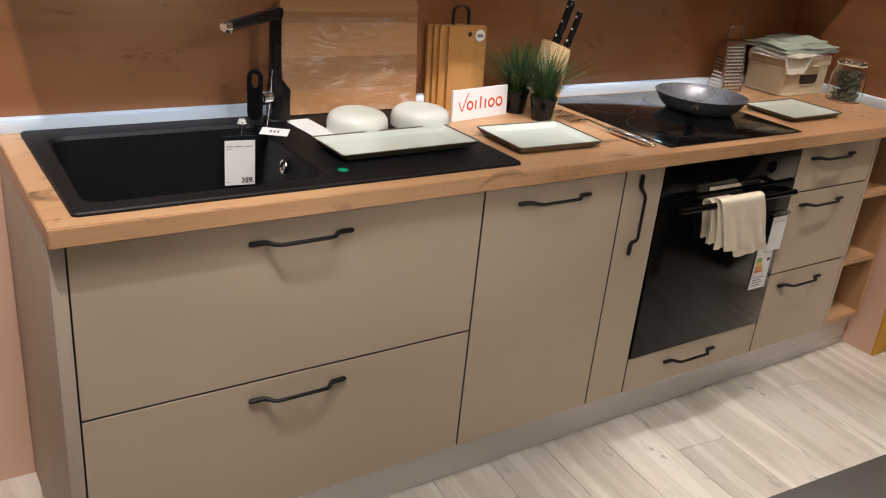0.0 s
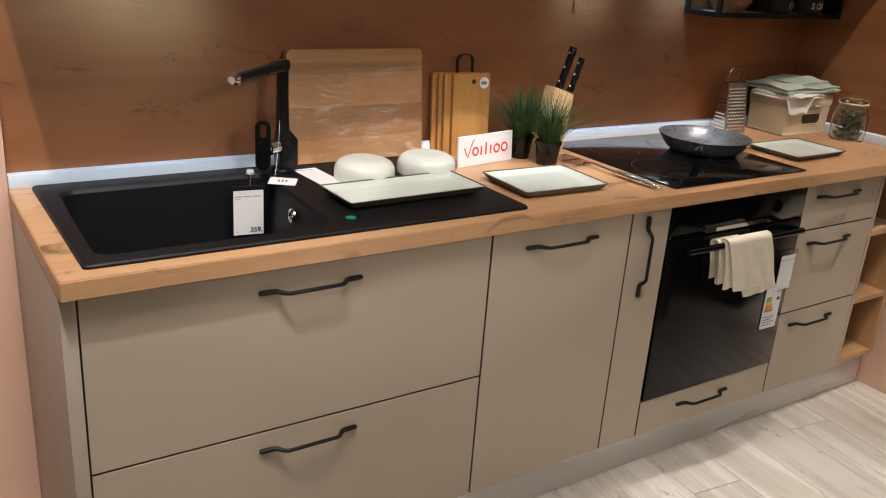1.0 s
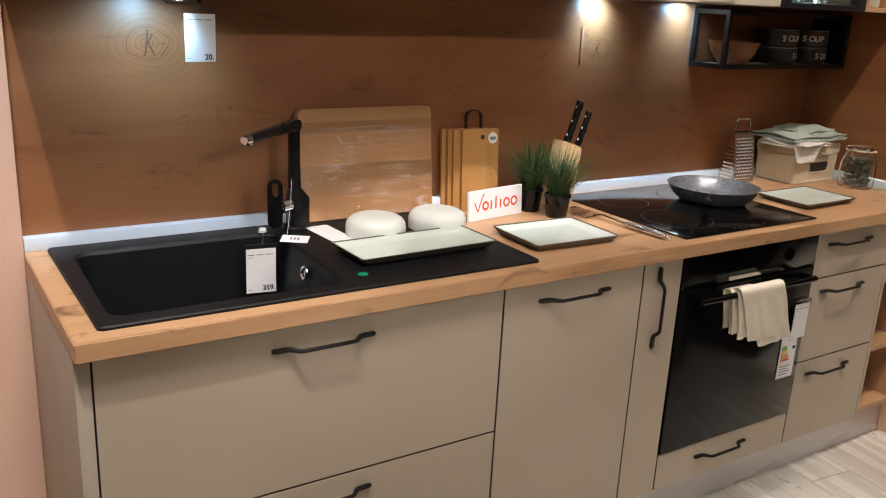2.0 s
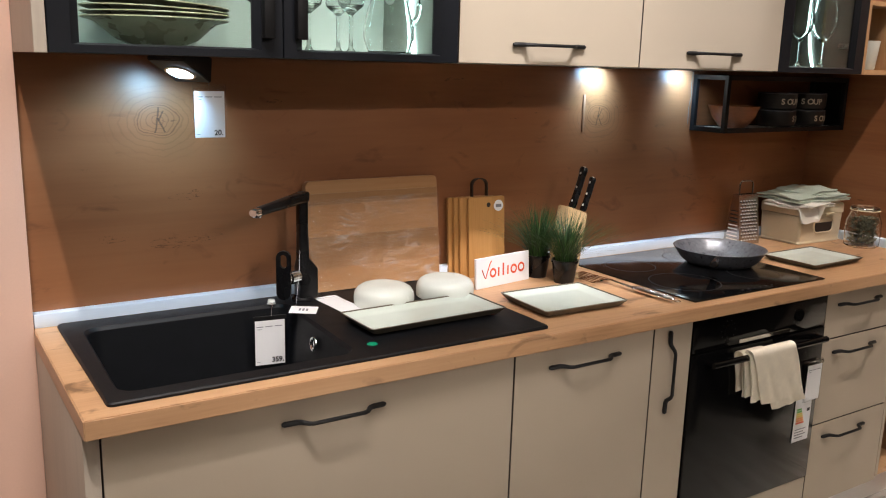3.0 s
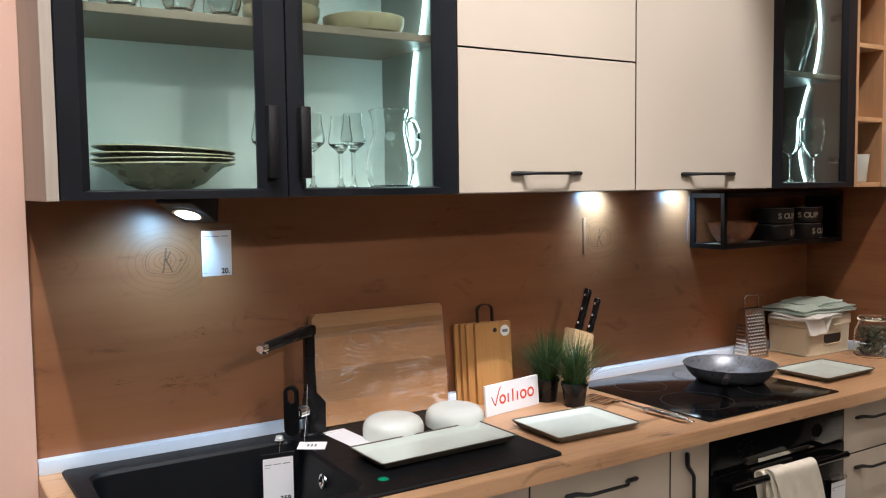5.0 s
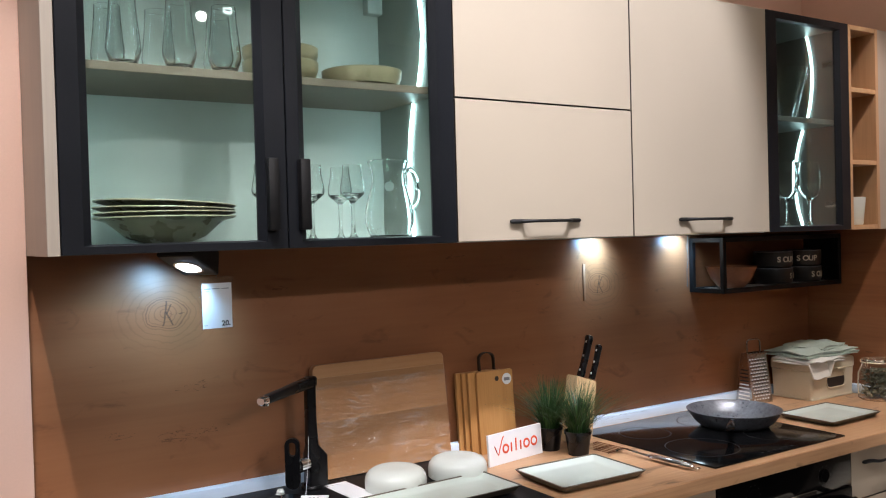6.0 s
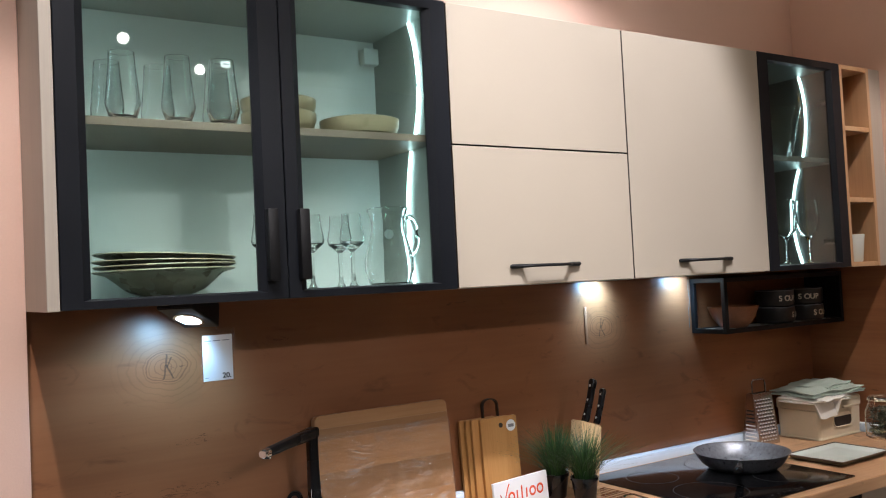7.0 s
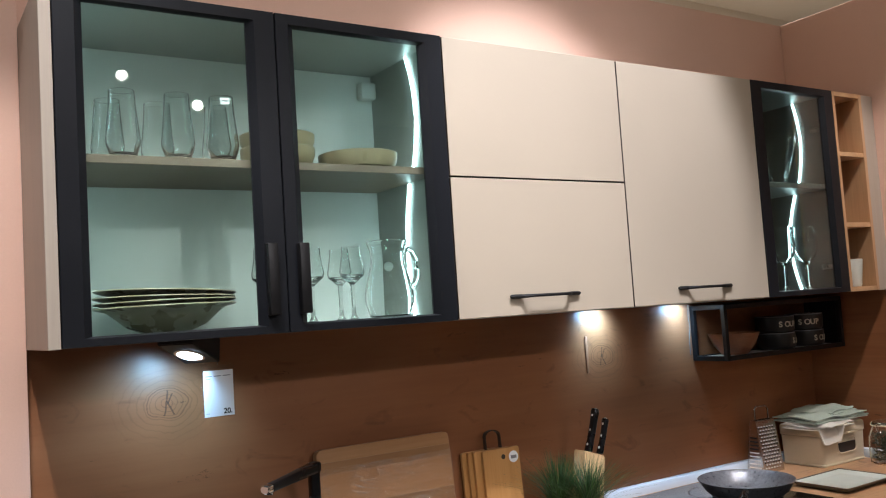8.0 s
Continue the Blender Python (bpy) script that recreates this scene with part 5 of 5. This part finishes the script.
WINE = [(0, 0), (0.029, 0), (0.0295, 0.002), (0.011, 0.005), (0.0055, 0.014), (0.0046, 0.050), (0.0055, 0.088), (0.014, 0.096), (0.0285, 0.108), (0.0312, 0.118), (0.0300, 0.128), (0.0240, 0.160), (0.0238, 0.180), (0.0228, 0.1806), (0.0218, 0.180), (0.0220, 0.160), (0.0278, 0.128), (0.0288, 0.119), (0.026, 0.111), (0.010, 0.101), (0, 0.099)]
ZF = ZB + 0.0165
wg = None
for x, y in ((-0.849, -0.150), (-0.853, -0.228), (-0.948, -0.200), (-1.072, -0.215), (-1.035, -0.145)):
    if wg is None:
        wg = clear_turned("stemmed_glass", WINE, pose(x, y, ZF), "small clear stemmed glass on the cabinet floor", "glass", "stemmed glasses")
    else:
        copy_thing(wg, pose(x, y, ZF))
TALL = [(0, 0), (0.035, 0), (0.0355, 0.002), (0.012, 0.006), (0.0052, 0.016), (0.0044, 0.050), (0.0050, 0.086), (0.014, 0.096), (0.030, 0.112), (0.0395, 0.138), (0.0415, 0.160), (0.0385, 0.195), (0.0335, 0.224), (0.0325, 0.2246), (0.0318, 0.224), (0.0366, 0.195), (0.0395, 0.160), (0.0375, 0.139), (0.0285, 0.116), (0.012, 0.101), (0, 0.099)]
wt = clear_turned("wine_glass", TALL, pose(0.806, -0.250, ZF), "tall clear wine glass in the narrow glass cabinet", "glass", "wine glasses")
copy_thing(wt, pose(0.932, -0.250, ZF))
pitcher = thing("pitcher", pose(-0.739, -0.205, ZF, 0, 0, 0), "clear glass water jug with a looped handle", "jug")
g = part("glass", lathe(bmesh.new(), [(0, 0), (0.040, 0), (0.051, 0.005), (0.0625, 0.038), (0.0625, 0.066), (0.053, 0.104), (0.0435, 0.136), (0.0425, 0.160), (0.048, 0.182), (0.0530, 0.192), (0.0515, 0.196), (0.0490, 0.195), (0.0445, 0.182), (0.0385, 0.160), (0.0395, 0.136), (0.049, 0.103), (0.0585, 0.065), (0.0585, 0.039), (0.048, 0.008), (0.038, 0.0045), (0, 0.004)], 48), CLEAR, pitcher)
g.visible_shadow = False
g = part("handle", tube(bmesh.new(), [(0.038, -0.016, 0.168), (0.050, -0.021, 0.174), (0.060, -0.026, 0.164), (0.067, -0.029, 0.142), (0.069, -0.030, 0.118), (0.067, -0.029, 0.098), (0.062, -0.026, 0.084), (0.055, -0.022, 0.076)], [0.010, 0.0085, 0.0075, 0.0072, 0.0072, 0.0075, 0.0085, 0.010], 12), CLEAR, pitcher, "thick looped glass handle")
g.visible_shadow = False
part("sticker", moved(lathe(bmesh.new(), [(0, 0.0008), (0.012, 0.0008), (0.012, 0)], 20), pose(-0.022, -0.0440, 0.128, 90, 0, -22)), FROST, pitcher, "round frosted sticker")
first = None
for k, (lift_z, lean) in enumerate(((0.0, 0.0), (0.0103, 0.0), (0.0190, 1.5), (0.0310, 3.0))):
    prof = [(0, 0), (0.050, 0), (0.056, 0.004), (0.085, 0.016), (0.105, 0.034), (0.125, 0.050), (0.148, 0.056), (0.151, 0.0575), (0.150, 0.0595), (0.146, 0.0590), (0.123, 0.0540), (0.102, 0.038), (0.083, 0.021), (0.054, 0.009), (0, 0.008)]
    m = pose(-1.293 + 0.002 * (k % 2) - 0.0006 * lean, -0.185 + 0.002 * k, ZF + lift_z, 0, lean, 0)
    if first is None:
        first = thing("soup_plate", m, "olive stoneware deep plate in a stack", "plate", "stacked plates")
        part("body", lathe(bmesh.new(), prof, 64), OLIVE, first)
        part("rim", lathe(bmesh.new(), [(0.1495, 0.0572), (0.1520, 0.0580), (0.1512, 0.0602), (0.1490, 0.0600)], 64), OLIVE_RIM, first, "pale worn glaze rim")
    else:
        copy_thing(first, m)
first = None
for k in range(2):
    m = pose(-1.018, -0.200, ZS + 0.033 * k)
    if first is None:
        first = thing("bowl", m, "tan stoneware bowl in a stack of two", "bowl", "stacked bowls")
        part("body", lathe(bmesh.new(), [(0, 0), (0.060, 0), (0.066, 0.002), (0.080, 0.014), (0.0885, 0.034), (0.089, 0.049), (0.0875, 0.050), (0.0855, 0.049), (0.084, 0.034), (0.075, 0.018), (0.058, 0.006), (0, 0.006)], 44), TAN, first)
        part("rim", lathe(bmesh.new(), [(0.0892, 0.0485), (0.0894, 0.0505), (0.0870, 0.0515), (0.0852, 0.0495)], 44), OLIVE_RIM, first, "pale glaze rim")
    else:
        copy_thing(first, m)
dp = thing("deep_dish", pose(-0.822, -0.235, ZS), "tan stoneware dish with a pale rim", "dish")
part("body", lathe(bmesh.new(), [(0, 0), (0.080, 0), (0.088, 0.003), (0.097, 0.020), (0.098, 0.037), (0.0965, 0.0385), (0.0940, 0.037), (0.092, 0.020), (0.084, 0.008), (0, 0.006)], 52), TAN, dp)
part("rim", lathe(bmesh.new(), [(0.0982, 0.0365), (0.0985, 0.0390), (0.0960, 0.0400), (0.0938, 0.0380)], 52), OLIVE_RIM, dp, "pale glaze rim")
fb = thing("fluted_glass_bowl", pose(0.822, -0.245, ZS), "tall fluted clear glass bowl", "bowl")
bm = bmesh.new()
loops = []
nf = 60
for r, z in ((0.024, 0.0), (0.030, 0.004), (0.044, 0.060), (0.060, 0.120), (0.074, 0.175), (0.0715, 0.175), (0.057, 0.120), (0.041, 0.060), (0.026, 0.010)):
    loops.append([((r + 0.0025 * math.cos(10 * 2 * math.pi * i / nf) * min(1, z / 0.06)) * math.cos(2 * math.pi * i / nf), (r + 0.0025 * math.cos(10 * 2 * math.pi * i / nf) * min(1, z / 0.06)) * math.sin(2 * math.pi * i / nf), z) for i in range(nf)])
loft(bm, loops)
g = part("glass", bm, CLEAR, fb)
g.visible_shadow = False
cup = thing("cup", pose(1.122, -0.300, ZB + 0.0165), "plain white tapered cup in the open shelf", "cup")
part("body", lathe(bmesh.new(), [(0, 0), (0.028, 0), (0.031, 0.004), (0.040, 0.098), (0.0385, 0.099), (0.037, 0.098), (0.029, 0.008), (0, 0.006)], 32), MINT_WHITE, cup)

# on the metal shelf
wb = thing("wooden_bowl", pose(0.700, -0.096, MZ0 + 0.0135), "turned acacia wood bowl on the metal shelf", "bowl")
part("body", lathe(bmesh.new(), [(0, 0), (0.040, 0), (0.047, 0.003), (0.071, 0.034), (0.086, 0.070), (0.088, 0.075), (0.084, 0.075), (0.079, 0.067), (0.064, 0.034), (0.040, 0.009), (0, 0.007)], 44), ACACIA, wb)


def curved_text(parent, text, size, r, z, mid):
    """Letters set one by one round an upright cylinder."""
    step = size * 0.74 / r
    for k, ch in enumerate(text):
        a = mid + (k - (len(text) - 1) / 2) * step
        words(ch, size, CREAM_INK, parent, pose(r * math.cos(a), r * math.sin(a), z, 0, 0, math.degrees(a) + 90) @ UPRIGHT @ pose(-size * 0.3, 0, 0), "letter")


for x in (0.945, 1.118):
    for k in range(2):
        mug = thing("soup_mug", pose(x, -0.088, MZ0 + 0.0135 + 0.0605 * k), "black stoneware soup mug with cream lettering, stacked in pairs", "mug", "soup mugs")
        part("body", lathe(bmesh.new(), [(0, 0), (0.056, 0), (0.064, 0.004), (0.068, 0.014), (0.0685, 0.054), (0.067, 0.0595), (0.064, 0.0595), (0.063, 0.052), (0.061, 0.010), (0, 0.006)], 44), CAN, mug)
        part("rim", lathe(bmesh.new(), [(0.0678, 0.0570), (0.0686, 0.0585), (0.0665, 0.0602), (0.0645, 0.0598)], 44), GREY_INK, mug)
        curved_text(mug, "SOUP", 0.028, 0.0692, 0.021, math.atan2(-2.1, -1.8) + (0.05 if x > 1 else 0.55) + (0.75 if k == 0 else 0.0))

# dark table beside the camera
table = thing("table", pose(0.0, 0.0, 0.0, 0, 0, -4), "dark brown table top beside the kitchen aisle", "table")
TX, TY = -1.0, -1.62
part("tabletop", cube((TX, TY - 0.75, 0.722), (TX + 1.9, TY, 0.75), 0.003, 2), TABLE, table)
for x in (TX + 0.06, TX + 1.78):
    for y in (TY - 0.70, TY - 0.11):
        part("leg", cube((x, y, 0.0), (x + 0.06, y + 0.06, 0.721), 0.003, 1), TABLE, table)

# dark display unit across the aisle, mirrored in the oven door
unit = thing("display_cabinet", pose(1.40, -1.16, 0), "dark brown display cabinet across the aisle", "cabinet")
part("plinth", cube((0.02, -1.78, 0.0), (0.68, -0.02, 0.08)), CARCASS_DARK, unit)
part("body", cube((0.0, -1.80, 0.081), (0.70, 0.0, 0.870), 0.002, 1), TABLE, unit)
part("top", cube((-0.02, -1.82, 0.8705), (0.72, 0.02, 0.905), 0.003, 2), TABLE, unit)

# ceiling spotlights
for eye, target, watts, cone, color, radius in SPOTS:
    d = (Vector(target) - Vector(eye)).normalized()
    back = Vector(eye) - d * 0.012
    sp = thing("ceiling_spotlight", Matrix.Translation(back) @ d.to_track_quat("-Z", "Y").to_matrix().to_4x4(), "white track spotlight, switched on", "lamp", "ceiling spotlights")
    part("housing", lathe(bmesh.new(), [(0.062, -0.012), (0.066, -0.010), (0.062, 0.10), (0.045, 0.125), (0, 0.125), (0, 0.11), (0.040, 0.11), (0.056, 0.095), (0.058, -0.012)], 28), PAPER, sp)
    part("lens", lathe(bmesh.new(), [(0, 0.028), (0.053, 0.028), (0.053, 0.031), (0, 0.031)], 28), BULB, sp)
    st = part("stem", tube(bmesh.new(), [(0, 0, 0.1), (0, 0, 0.14)], 0.012, 8), PAPER, sp)
    drop = cube((-0.012, -0.012, 0), (0.012, 0.012, 4.2 - eye[2] - 0.10))
    rod = new("ceiling_rod", mesh_of("ceiling_rod", drop, PAPER))
    rod.matrix_basis = pose(back.x - d.x * 0.12, back.y - d.y * 0.12, eye[2] + 0.10)
    tagged(rod, "white rod that holds a spotlight under the ceiling", "rod")

# ---- floor planks ----
PW, PL = 0.192, 1.20
PLANK = wood("whitewashed_plank", (0.82, 0.78, 0.715), (0.73, 0.685, 0.61), (0.53, 0.48, 0.41), "y", 0.27, per_object=0.15, cracks=True, grain=1.3, relief=0.12, flecks=0.42, weights=(0.48, 0.18, 0.38))
plank_mesh = {}
turn = -6.0
rot = pose(0, 0, 0, 0, 0, turn)
floor_ob = bpy.data.objects["floor"]
count = 0
rest = bmesh.new()
for i in range(-40, 41):
    off = ((i * 0.377) % 1.0) * PL
    for j in range(-11, 8):
        c = rot @ Vector(((i + 0.5) * PW, (j + 0.5) * PL + off, 0))
        if not (-5.9 < c.x < 5.9 and -8.3 < c.y < 2.4):
            continue
        near = -1.6 < c.x < 2.2 and -1.9 < c.y < 0.1
        if near and count < 300:
            if not plank_mesh:
                plank_mesh["a"] = mesh_of("floor_plank", cube((-PW / 2 + 0.0008, -PL / 2 + 0.0008, -0.004), (PW / 2 - 0.0008, PL / 2 - 0.0008, 0.0), 0.001, 1), PLANK)
            p = new("floor_plank", plank_mesh["a"])
            p.parent = floor_ob
            p.matrix_basis = Matrix.Translation(c) @ rot
            count += 1
        else:
            bmesh.ops.create_cube(rest, size=1, matrix=Matrix.Translation(c - Vector((0, 0, 0.002))) @ rot @ Matrix.Diagonal((PW - 0.0012, PL - 0.0012, 0.004, 1)))
rest_ob = part("far_floor_planks", rest, PLANK, floor_ob)
rest_ob["kind"] = "stuff"
